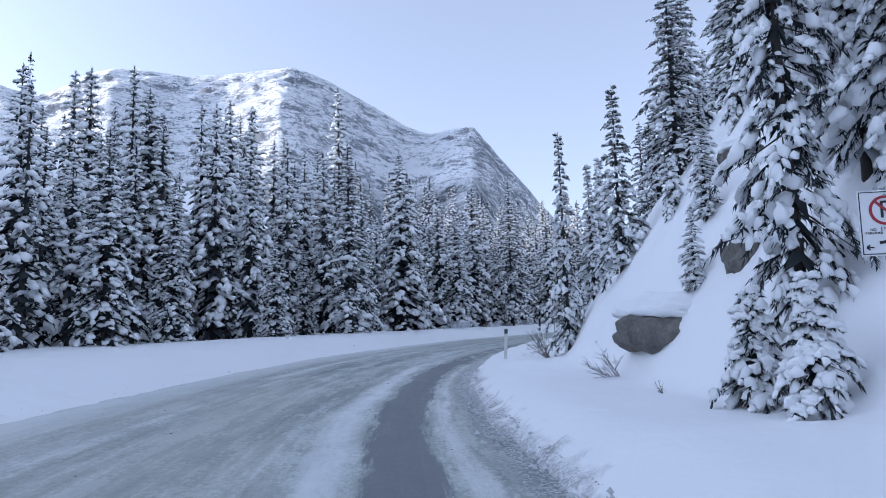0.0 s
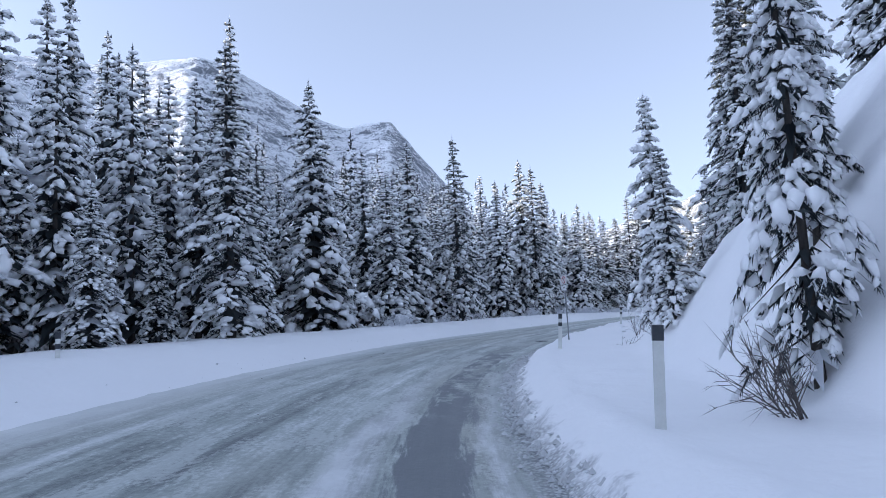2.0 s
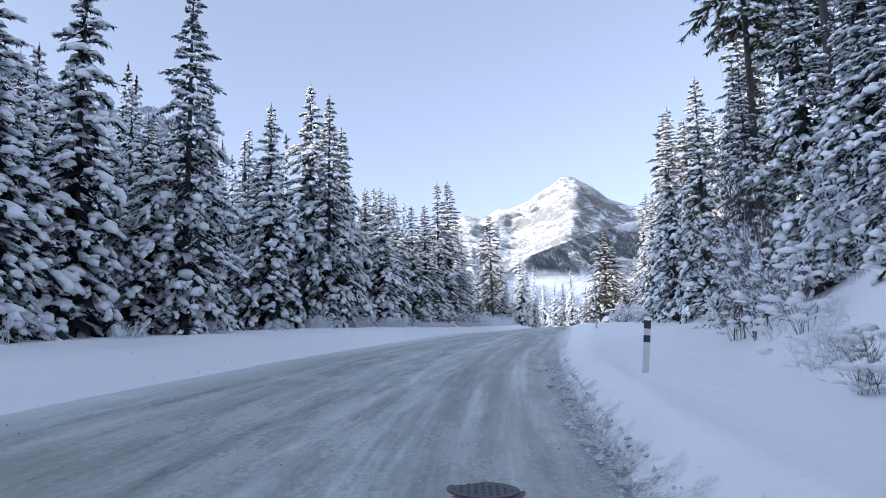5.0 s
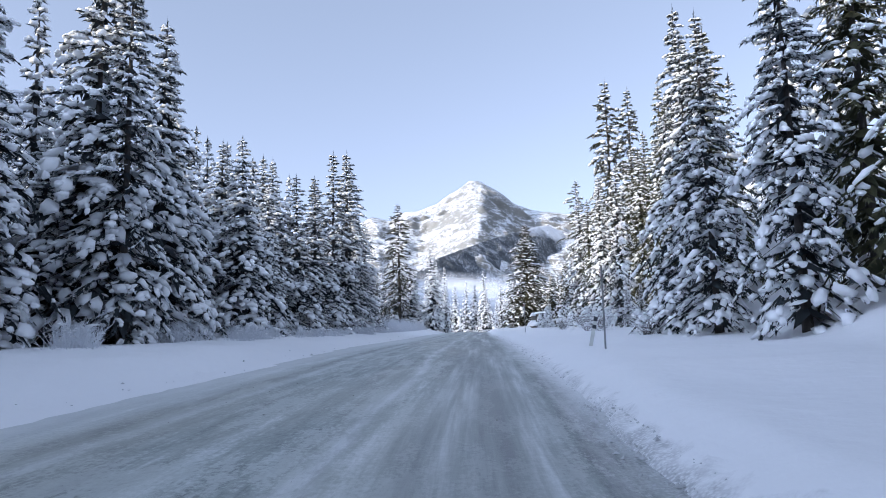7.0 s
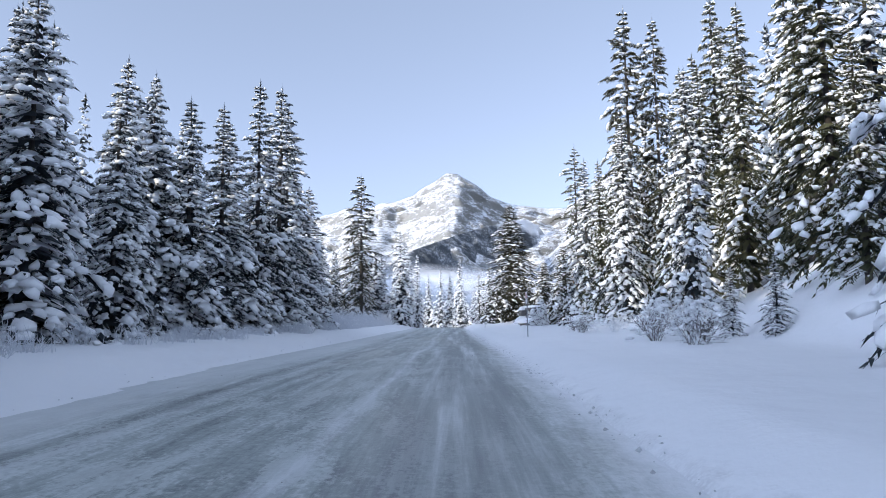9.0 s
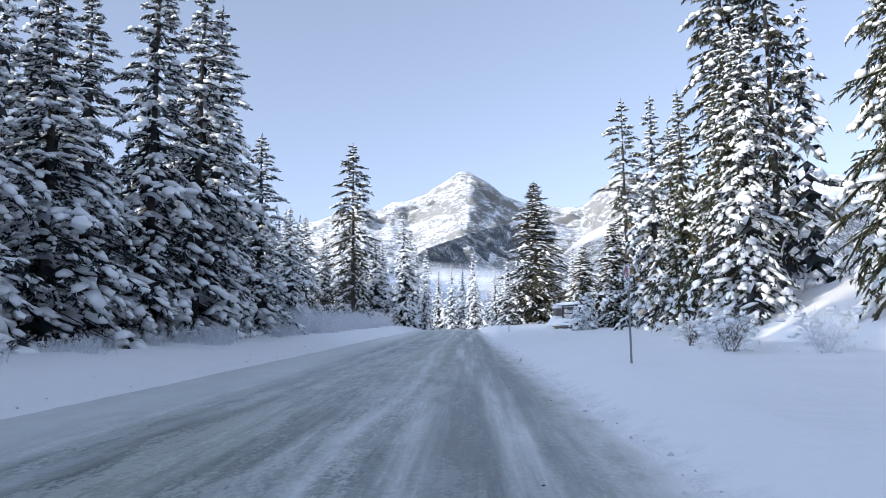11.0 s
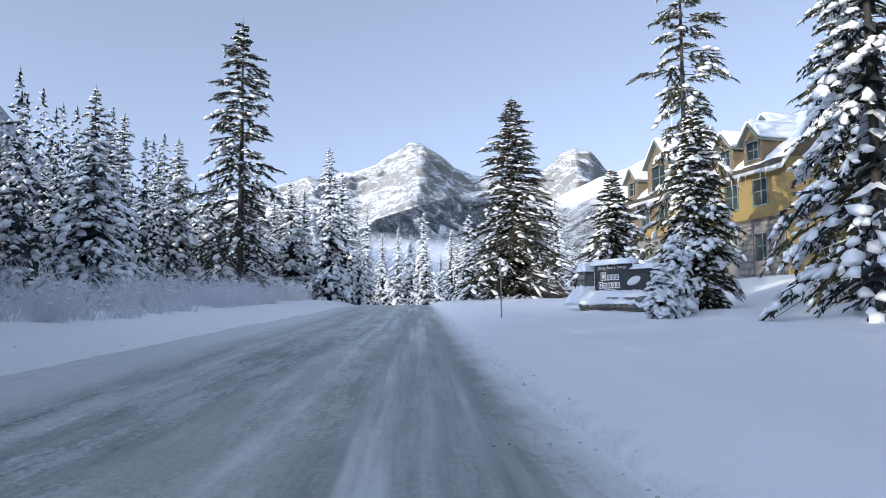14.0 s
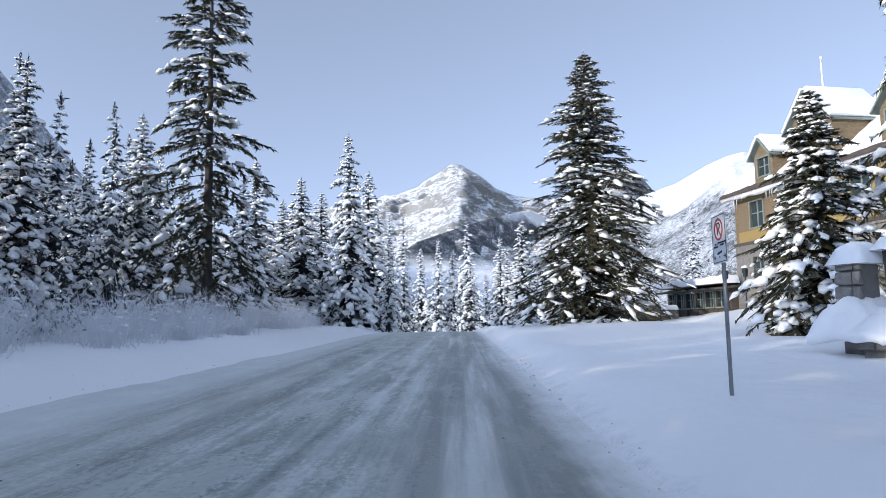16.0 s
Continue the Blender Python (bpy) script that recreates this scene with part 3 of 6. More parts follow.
def conifer(name, seed, h, radius, branches, fingers, tufts, blob, snow=1.0, bare=0.03, mat=None, droop=1.0, ragged=0.25, trunk=0.010, label="", group="roadside spruces", plump=1.0, brush=1.0, thick=1.0, fan=1.0, core=1.0, taper=0.75, dust=0.5, lumps=2, body=1.0):
    """A spruce of h metres: trunk, boughs of drooping fingers fringed with needles, and the snow that lies along the fingers."""
    rng = np.random.default_rng(seed)
    root = new(name)
    needles, pillows, wood = Heap(), Heap(), Heap()
    lean = rng.normal(0, 0.004, 2)
    sides = 7
    zs = np.linspace(-0.5, h * 0.985, 12)
    tv = []
    for i, z in enumerate(zs):
        r = h * trunk * (1 - max(z, 0) / h) ** 0.85 + 0.012 + (0.05 if i == 0 else 0)
        for j in range(sides):
            a = 2 * math.pi * j / sides
            tv.append((lean[0] * z * z / h + r * math.cos(a) * (1 + 0.08 * rng.standard_normal()), lean[1] * z * z / h + r * math.sin(a), z))
    tf = [(i * sides + j, i * sides + (j + 1) % sides, (i + 1) * sides + (j + 1) % sides, (i + 1) * sides + j) for i in range(len(zs) - 1) for j in range(sides)]
    wood.v, wood.f, wood.n = [np.array(tv)], tf, len(tv)
    up = np.array((0, 0, 1.0))
    turn = rng.uniform(0, 6.28)
    stick = spike_shape(3)
    for k in range(branches):
        u = bare + (0.985 - bare) * ((k + rng.uniform(0, 1)) / branches) ** 0.9
        z = u * h
        turn += 2.4 + rng.normal(0, 0.35)
        full = radius * (1 - u) ** taper * min(1.0, 0.8 + (u - bare) * 3)
        size = max(0.2, full * (1 + ragged * float(np.clip(rng.normal(0, 0.7), -1.3, 1.3))))
        out = np.array((math.cos(turn), math.sin(turn), 0.0))
        side = np.array((-out[1], out[0], 0.0))
        rise = 0.02 + 0.6 * u**2 + rng.normal(0, 0.09)
        fall = droop * (0.66 - 0.42 * u) * rng.uniform(0.65, 1.4)
        foot = np.array((lean[0] * z * z / h, lean[1] * z * z / h, z))

        def spot(t):
            return foot + out * size * t + up * size * (rise * t - fall * t * t)

        tip = spot(0.9)
        wood.add(stick, foot, tip - foot, side * 0.008 * (1 + size), up * 0.008 * (1 + size))
        load = min(1.0, snow * rng.uniform(0.35, 1.25))
        for i in range(fingers):
            t0 = (0.62 if i == 0 else 0.16 + 0.62 * (i - rng.uniform(0, 1)) / max(fingers - 1, 1))
            c = spot(t0)
            ahead = spot(t0 + 0.1) - c
            ahead /= np.linalg.norm(ahead)
            sgn = 0 if i == 0 else (1 if i % 2 else -1)
            way = ahead + side * sgn * rng.uniform(0.45, 1.15) * fan - up * rng.uniform(0.0, 0.35) * droop
            way /= np.linalg.norm(way)
            ln = size * (0.44 if i == 0 else 0.52 * (1.12 - t0) * rng.uniform(0.7, 1.2)) + 0.08
            a2 = np.cross(way, up)
            a2 /= np.linalg.norm(a2) + 1e-6
            a3 = np.cross(a2, way)
            fat = min(0.24, 0.05 + 0.16 * ln) * thick
            needles.add(K_NEAR, c, way * ln * 1.06, a2 * fat * 0.9 * body, a3 * fat * 0.55 * body)
            for j in range(tufts):
                t = (j + rng.uniform(0, 1)) / tufts
                w2 = way * rng.uniform(0.3, 0.9) + a2 * (1 if j % 2 else -1) * rng.uniform(0.25, 0.95) - up * rng.uniform(-0.05, 0.75) * droop
                w2 /= np.linalg.norm(w2)
                b2 = np.cross(w2, up)
                b2 /= np.linalg.norm(b2) + 1e-6
                l2 = (0.11 + 0.24 * min(ln, 0.9)) * rng.uniform(0.7, 1.3) * brush
                th = (0.022 + 0.04 * min(ln, 0.9)) * thick
                roll = rng.uniform(0, 3.14)
                needles.add(K_ONE, c + way * ln * t, w2 * l2, (b2 * math.cos(roll) + np.cross(b2, w2) * math.sin(roll)) * th * 1.25, up)
            if rng.uniform() < load:
                w = min(0.27, 0.05 + 0.19 * ln) * plump * rng.uniform(0.7, 1.25)
                for t, q, sink in ((0.5, 1.0, 0.3), (0.97, rng.uniform(0.5, 0.95), 0.0))[: lumps if rng.uniform() < 0.6 else 1]:
                    tw = rng.normal(0, 0.5)
                    a1, b1 = way * math.cos(tw) + a2 * math.sin(tw), a2 * math.cos(tw) - way * math.sin(tw)
                    lo = max(w * q, ln * rng.uniform(0.2, 0.34) * q)
                    hh = w * q * rng.uniform(0.7, 1.05)
                    pillows.add(blob[rng.integers(len(blob))], c + way * ln * (t + rng.uniform(-0.1, 0.08)) + a2 * rng.normal(0, 0.25) * w + a3 * hh * sink, a1 * lo, b1 * w * q, (a3 * 0.4 + up * 0.6) * hh, rng, 0.2)
            elif rng.uniform() < dust:
                w = rng.uniform(0.035, 0.075) * (0.6 + plump * 0.5)
                pillows.add(blob[rng.integers(len(blob))], c + way * ln * rng.uniform(0.3, 0.9) + a3 * w * 0.5, way * w * 1.8, a2 * w, a3 * w * 0.7, rng, 0.15)
    # the leader and its short upswept twigs
    top = np.array((lean[0] * h, lean[1] * h, h))
    for i in range(18):
        a = i * 2.4
        z = (0.93 + 0.075 * i / 18) * h
        way = np.array((math.cos(a) * 0.8, math.sin(a) * 0.8, 0.5 + 0.05 * i))
        ln = 0.022 * h * (1.2 - i / 18)
        needles.add(K_NEAR, np.array((top[0], top[1], z)), way * ln, np.array((-math.sin(a), math.cos(a), 0)) * 0.035 * thick, up * 0.035 * thick)
    needles.add(K_NEAR, top - up * 0.05 * h, up * 0.075 * h, np.array((0.04 * thick, 0, 0)), np.array((0, 0.04 * thick, 0)))
    # dense dim inner boughs: ragged skirts round the trunk
    skirts = int(26 * core)
    for i in range(skirts):
        u = bare + 0.01 + (0.9 - bare) * (i + rng.uniform(0, 0.6)) / skirts
        r = radius * (1 - u) ** taper * (0.62 if tufts < 8 else 0.42)
        drop = r * 0.55 + 0.25
        n = 11
        v = [(0, 0, 0)]
        for j in range(n):
            a = 2 * math.pi * (j + rng.uniform(0, 0.7)) / n
            q = r * (rng.uniform(0.75, 1.2) if j % 2 else rng.uniform(0.3, 0.55))
            v.append((q * math.cos(a), q * math.sin(a), -drop * (q / r) * rng.uniform(0.7, 1.2)))
        f = [(0, 1 + j, 1 + (j + 1) % n) for j in range(n)]
        needles.add((np.array(v), f), np.array((top[0] * u * u, top[1] * u * u, u * h + 0.2)), np.array((1.0, 0, 0)), np.array((0, 1.0, 0)), up)
    part("trunk", *wood.out(), BARK, root)
    part("crown", *needles.out(), mat or NEEDLES, root, smooth=False)["kind"] = "stuff"
    if pillows.n:
        part("snow_load", *pillows.out(), SNOW, root, "white snow pillows on the boughs")["kind"] = "stuff"
    tagged(root, label, "spruce tree", group)
    return root


B_FAR = blob_shape(3, 4)
D_NEAR, D_MID, D_FAR = drape_shapes(7, 10, 1, ((0.66, 0.62), (1.0, 0.05), (0.6, -0.42))), drape_shapes(5, 12, 2, ((0.85, 0.42), (0.85, -0.3))), drape_shapes(4, 8, 3, ((0.9, 0.35), (0.8, -0.3)))
K_NEAR = (np.array([(0, 1, 0), (0, -1, 0), (0, 0, 1), (0, 0, -1), (1, 0, 0)], float), [(0, 1, 4), (2, 3, 4)])  # two crossed blades
K_ONE = (np.array([(0, 1, 0), (0, -1, 0), (1, 0, 0)], float), [(0, 1, 2)])
SNOWY = "dark green spruce with heavy snow pillows on drooping boughs"
TALL = "tall slender snow-laden spruce in the forest edge"
NEAR = [conifer("spruce_tree", 11 + i, 16.0, (2.5, 2.8, 2.4, 2.95, 2.3)[i], 112, 5, 5, D_MID, droop=1.2, snow=(1.3, 1.5, 1.25, 1.35, 1.5)[i], mat=(NEEDLES, FROSTED)[i % 2], label=SNOWY, ragged=0.42, taper=0.82, plump=1.25, dust=1.0) for i in range(5)]
CLOSE = [conifer("spruce_tree", 15 + i, 16.0, (2.5, 2.8, 2.3)[i], 120, 6, 12, D_MID, snow=(1.15, 1.35, 1.05)[i], mat=NEEDLES, label=SNOWY, ragged=0.45, taper=0.82, plump=0.95, brush=0.75, thick=0.75, droop=1.2, body=0.5, dust=0.8) for i in range(3)]
OLD = [conifer("spruce_tree", 111 + i, 16.0, (2.5, 2.8)[i], 125, 6, 14, D_MID, snow=(0.65, 0.55)[i], mat=OLIVE, label="dense olive-green spruce with broken snow on its boughs", ragged=0.5, taper=0.8, plump=0.9, brush=0.8, thick=0.75, droop=1.25, body=0.6, dust=0.5) for i in range(2)]
SLIM = [conifer("spruce_tree", 21 + i, 9.0, (1.35, 1.5, 1.2)[i], 95, 7, 26, D_MID, snow=1.0, mat=NEEDLES, label="young spruce bowed under thick snow on the bank", plump=(0.95, 1.5, 1.15)[i], ragged=0.5, taper=0.95, droop=1.25, fan=1.1, thick=0.36, brush=0.62, core=0.7, body=0.5) for i in range(3)]
MIDS = [conifer("spruce_tree", 31 + i, 16.0, 1.8 + 0.16 * i, 92, 3, 3, D_FAR, snow=1.15, mat=(NEEDLES, FROSTED)[i % 2], label=TALL, ragged=0.45, plump=1.7, thick=1.35, brush=1.3, dust=0.3, taper=0.8) for i in range(5)]
FARS = [conifer("spruce_tree", 51 + i, 16.0, 1.7 + 0.2 * i, 85, 2, 2, D_FAR, snow=1.15, mat=FROSTED, label="snow-dusted spruce deep in the forest", group="forest spruces", plump=2.2, thick=1.7, brush=1.6, dust=0.3, lumps=1) for i in range(3)]
CHEAP = [conifer("spruce_tree", 61 + i, 16.0, 1.6 + 0.25 * i, 60, 2, 1, [blob_shape(2, 4)], snow=0.9, mat=FROSTED, plump=1.8, thick=2.2, brush=1.8, dust=0.0, core=0.7, lumps=1) for i in range(3)]
THIN = [conifer("spruce_tree", 71 + i, 22.0, (2.3, 2.4)[i], (135, 95)[i], 7, 28, D_MID, snow=(0.42, 0.5)[i], bare=(0.07, 0.5)[i], mat=(DEEP, OLIVE)[i], droop=(1.5, 1.1)[i], ragged=0.75, trunk=0.009, body=0.5, label="tall sparse old spruce with little snow and bare lower trunk", core=0.0, brush=0.85, thick=0.58, fan=1.2, taper=0.55, dust=0.3) for i in range(2)]
PINE = [conifer("spruce_tree", 85, 22.0, 2.8, 115, 7, 28, D_MID, snow=0.4, bare=0.13, mat=OLIVE, droop=1.25, ragged=0.7, trunk=0.010, body=0.5, label="tall old spruce with sparse sunlit boughs and bare trunk", core=0.0, brush=0.85, thick=0.55, fan=1.1, taper=0.55, dust=0.4)]
HEAPED = [conifer("spruce_tree", 95 + i, 3.0, (1.25, 1.05)[i], 60, 6, 12, D_NEAR, snow=1.1, bare=0.02, mat=NEEDLES, droop=1.5, ragged=0.35, trunk=0.012, label="small spruce buried under heavy snow beside the road", plump=1.25, thick=0.6, core=0.6, body=0.5, brush=0.8) for i in range(2)]
FULL = conifer("spruce_tree", 91, 19.0, 4.5, 280, 8, 24, D_MID, snow=0.4, bare=0.03, mat=DEEP, ragged=0.45, body=0.5, label="broad dense spruce with thin patches of snow", fan=1.3, plump=0.75, thick=0.6, brush=0.75, dust=0.4)
FIRS = [conifer("spruce_tree", 101 + i, 9.0, (2.4, 2.1)[i], 170, 7, 24, D_MID, snow=0.62, bare=0.02, mat=DEEP, ragged=0.45, body=0.5, label="broad dense spruce beside the lodge with lumps of snow", fan=1.2, plump=1.0, thick=0.6, brush=0.75) for i in range(2)]
KINDS = {"o": OLD, "n": NEAR, "c": CLOSE, "s": SLIM, "m": MIDS, "f": FARS, "t": THIN, "b": [FULL], "p": PINE, "y": HEAPED, "g": FIRS}
HEIGHT = {"o": 16.0, "n": 16.0, "c": 16.0, "s": 9.0, "m": 16.0, "f": 16.0, "t": 22.0, "b": 19.0, "p": 22.0, "y": 3.0, "g": 9.0}
USED = set()
count = 0


def plant(s, d, top, kind="n", which=None, wide=1.0):
    """Plants a tree s metres along the road, d metres to its right, whose top is that high above the road."""
    global count
    count += 1
    at = ground_at(s, d)
    h = max(1.5, top - float(above_road(s, d)))
    models = KINDS[kind]
    i = (which if which is not None else random.randrange(len(models))) % len(models)
    k = h / HEIGHT[kind]
    w = k ** 0.8 * wide if kind not in "tbpyg" else k * wide
    m = Matrix.LocRotScale(at - Vector((0, 0, 0.05)), Euler((0, 0, random.uniform(0, 6.28))), (w * random.uniform(0.92, 1.1), w * random.uniform(0.92, 1.1), k))
    ob = models[i]
    if (kind, i) in USED:
        return copy_thing(ob, m @ Matrix.Diagonal((1 / ob.scale[0], 1 / ob.scale[1], 1 / ob.scale[2], 1)))
    USED.add((kind, i))
    ob.matrix_basis = m
    return ob


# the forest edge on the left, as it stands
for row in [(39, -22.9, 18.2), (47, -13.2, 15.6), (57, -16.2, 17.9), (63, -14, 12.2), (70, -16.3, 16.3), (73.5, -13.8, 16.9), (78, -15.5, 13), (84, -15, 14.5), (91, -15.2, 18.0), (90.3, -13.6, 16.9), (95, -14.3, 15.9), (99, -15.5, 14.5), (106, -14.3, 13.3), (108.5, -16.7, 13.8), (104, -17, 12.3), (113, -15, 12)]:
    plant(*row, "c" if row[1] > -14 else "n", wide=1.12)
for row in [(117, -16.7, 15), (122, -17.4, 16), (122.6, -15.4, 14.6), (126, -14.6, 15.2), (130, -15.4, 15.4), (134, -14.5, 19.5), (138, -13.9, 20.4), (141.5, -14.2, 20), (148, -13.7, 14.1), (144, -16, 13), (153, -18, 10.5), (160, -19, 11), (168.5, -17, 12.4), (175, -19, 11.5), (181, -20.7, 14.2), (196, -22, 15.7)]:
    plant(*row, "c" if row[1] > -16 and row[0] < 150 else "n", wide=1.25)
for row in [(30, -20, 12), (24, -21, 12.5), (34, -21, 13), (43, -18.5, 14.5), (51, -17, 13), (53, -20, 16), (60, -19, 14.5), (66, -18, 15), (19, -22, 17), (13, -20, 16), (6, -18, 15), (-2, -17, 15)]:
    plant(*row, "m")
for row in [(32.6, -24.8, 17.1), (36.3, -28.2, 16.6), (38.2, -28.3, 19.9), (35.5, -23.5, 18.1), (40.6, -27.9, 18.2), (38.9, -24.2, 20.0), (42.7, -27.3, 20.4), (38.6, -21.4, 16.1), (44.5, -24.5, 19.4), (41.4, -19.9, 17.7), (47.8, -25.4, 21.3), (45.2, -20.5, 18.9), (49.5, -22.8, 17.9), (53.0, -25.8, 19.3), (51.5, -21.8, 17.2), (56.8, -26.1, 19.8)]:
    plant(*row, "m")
plant(187, -13.9, 23.5, "t", 0, 1.5)
for row in [(58, -37, 27), (58.5, -42, 28), (66, -50, 31), (68, -44, 27), (69, -35, 32), (115, -32, 23), (137, -24, 20), (205, -24.5, 15.2), (222, -7.2, 9.6), (221, -17.1, 14), (259, -8.8, 15.3), (235, -12, 13), (200, -16, 12)]:
    plant(*row, "m")
for k in range(24):
    plant(4 + 5.4 * k + random.uniform(-1.5, 1.5), (-15.6 if k < 6 else -14.6) - 3.0 * random.random(), random.uniform(7.5, 11.5), "n", wide=1.15)
plant(212, -9.9, 18.4, "n", 1, 1.0)
for k, row in enumerate([(208.5, -17.5, 15.2), (217.0, -17.3, 13.2), (213.4, -14.6, 14.7), (223.1, -14.4, 15.2), (229.0, -9.9, 18.7), (244.8, -8.9, 16.7), (278.5, -3.0, 23.2), (281.9, 0.3, 24.0), (288.9, 5.5, 19.3), (278.4, 6.1, 19.1), (285.2, 11.0, 18.7), (275.0, 10.7, 21.8), (294.1, 21.5, 14.9), (284.0, 20.6, 13.0), (274.2, 19.2, 14.9), (277.8, 23.0, 14.4)]):
    plant(*row, "n" if k < 6 else "nm"[k % 2], wide=1.3 if k < 6 else 1.1)
# the steep bank on the right
for row in [(8.9, 5.4, 10.5, "s", 0, 0.72), (7.9, 6.6, 10.5, "s", 2, 0.8), (9.6, 6.9, 11, "s", 1, 0.8), (13.2, 5.6, 3.3), (14.8, 6.5, 5.6), (23, 6.3, 9.3), (26.6, 4.75, 8.8, "s", 0, 0.72), (28.6, 5.9, 7.9, "s", 2, 0.85), (30, 6.4, 8.4), (42.4, 5.9, 8.7, 's', 1), (35.5, 5.3, 5.4, 's', 0), (48.0, 6.2, 6.0, 's', 2), (53.1, 6.0, 6.2, 's', 0)]:
    plant(*row[:3], *(row[3:] or ("s",)))
for row in [(20, 9.6, 14.5), (23.5, 8.4, 14), (26.5, 9.5, 15), (46, 10.6, 11.5), (44, 9.2, 13), (49, 10, 12), (41, 8.6, 12.5), (38, 9.4, 13)]:
    plant(*row, "c")
for row in [(12, 8, 11), (14.5, 8.8, 12.5), (17, 9.5, 13), (20, 8.2, 8), (11, 12, 16), (15, 13, 18), (19, 14, 19), (4, 8, 13), (0, 9, 14), (29, 12, 17), (33, 13, 17), (37, 12, 15), (41, 13, 16), (48, 12.5, 15), (50, 15, 18)]:
    plant(*row, "m")
for row in [(52, 9.5, 11), (55, 11.5, 15), (60, 10.5, 13), (64, 9.8, 11.5), (70, 11, 14), (72, 8.9, 10), (76, 9.6, 11.6), (80, 11.4, 15), (85, 12, 17.2), (84.5, 9.6, 14), (89, 8.6, 12.5), (92, 8.8, 13), (94, 10.4, 14), (95, 9.6, 15.4), (97.5, 11.5, 15), (101, 10.5, 9), (103.3, 9.2, 3.2), (106, 9, 3), (105, 12, 15), (112, 9.9, 12)]:
    plant(*row, "c" if row[1] < 10 else "o")
for row in [(72, 9.2, 21), (68, 10.5, 22), (75, 11.2, 20)]:
    plant(*row, "t", 1)
for row in [(66, 13, 22), (145, 16.1, 29.9), (144, 18.4, 28.5)]:
    plant(*row, "t", 1 if row[0] < 80 else 0, 1.0)
for row in [(129, 17.9, 23.7), (127, 15.8, 18.5), (115, 16.5, 20.7), (116, 14, 15), (120, 13.5, 15), (124, 14, 16.5), (134, 12.6, 16), (137.5, 13.2, 16.5), (141, 14, 14.5), (145, 13.2, 15.5), (155, 15.6, 16.2), (157.5, 16.8, 15.2), (120.5, 16, 19)]:
    plant(*row, "c" if row[1] < 13 else "o")
plant(155.3, 9.1, 3.4, "y", 0, 1.05)
plant(153.9, 8.0, 2.4, "y", 1, 1.3)
plant(7.5, 4.7, 2.0, "y", 1, 0.9)
plant(8.7, 4.6, 1.3, "y", 0, 0.9)
for row in [(11.5, 7.2, 5.4), (13.8, 7.9, 7.0), (16.5, 7.1, 6.0), (17.6, 8.5, 8.2), (19.5, 7.2, 5.6), (34.0, 7.4, 6.2)]:
    plant(*row, "y", wide=0.8)
plant(199, 9.7, 20.7, "b", 0, 1.2)
plant(171.0, 11.5, 8.5, "g", 0, 1.1)
plant(170.8, 15.8, 23.5, "p", 0, 1.05)
plant(161.5, 12.5, 9.6, "g", 1, 1.05)
plant(150.5, 13.0, 17, "c", 0, 1.0)
plant(182, 15.5, 7.0, "g", 0, 1.0)
for row in [(207, 8.2, 11), (218, 17.8, 13.4), (225, 12, 12), (232, 16, 13), (121, 19, 22), (133, 20, 23), (109, 16, 18), (100, 16, 18), (92, 15, 17), (150, 19, 21)]:
    plant(*row, "m")

# the woods behind: the nearest rows tree by tree, the rest as one
WOODS = {"crown": Heap(), "snow_load": Heap()}


def read_mesh(ob):
    v = np.empty(len(ob.data.vertices) * 3)
    ob.data.vertices.foreach_get("co", v)
    return v.reshape(-1, 3), [tuple(p.vertices) for p in ob.data.polygons]


BACK = [{c.name.split(".")[0]: read_mesh(c) for c in tree.children} for tree in CHEAP]
for tree in CHEAP:
    for c in list(tree.children):
        bpy.data.objects.remove(c)
    bpy.data.objects.remove(tree)


def back_tree(s, d, top):
    at = ground_at(s, d)
    k = max(3.0, top - float(above_road(s, d))) / 16.0
    w = k ** 0.8 * random.uniform(0.85, 1.15)
    a = random.uniform(0, 6.28)
    c, n = math.cos(a), math.sin(a)
    shape = random.choice(BACK)
    for key, heap in WOODS.items():
        heap.add(shape[key], np.array(at), np.array((c * w, n * w, 0)), np.array((-n * w, c * w, 0)), np.array((0, 0, k)))


rng = random.Random(5)
# added rows behind the edge, shutting sun gaps onto the road
for s in np.arange(146, 218, 3.4):
    for d in (-21.5, -26, -31):
        back_tree(s + rng.uniform(-1.5, 1.5), d + rng.uniform(-2, 2), rng.uniform(11, 14))
for s in np.arange(-34, 218, 4.4):
    for d in (-19.5, -23, -27, -32):
        if s > 150 and d > -22:
            continue
        a, b = s + rng.uniform(-2, 2), d + rng.uniform(-1.8, 1.8)
        top = rng.uniform(11.5, 17.5) - (3 if s > 150 else 3.5 if s < 44 else 0) + (-19 - b) * 0.3
        if d > -21 and s > -10:
            plant(a, b, top, "f")
        else:
            back_tree(a, b, top)
# hill rows, mostly unseen, added to hold the low sun off the road
for s in np.arange(-34, 168, 5.0):
    for d in (-39, -47) if s < 85 else (-38, -42, -46, -50):
        back_tree(s + rng.uniform(-2, 2), d + rng.uniform(-2, 2), float(above_road(s, d)) + rng.uniform(13, 17.5) * (0.8 if 36 < s < 82 else 1))
for s in np.arange(-10, 150, 6.0):
    for d in (20, 27):
        if s > 105 and d < 20:
            continue
        back_tree(s + rng.uniform(-2, 2), d + rng.uniform(-2, 2), rng.uniform(15, 20) + float(above_road(s, d)) * 0.5)
for s in np.arange(34, 92, 5.0):
    for d in (-21.5, -25):
        plant(s + rng.uniform(-1.5, 1.5), d + rng.uniform(-1, 1), rng.uniform(11, 14.5), "f")
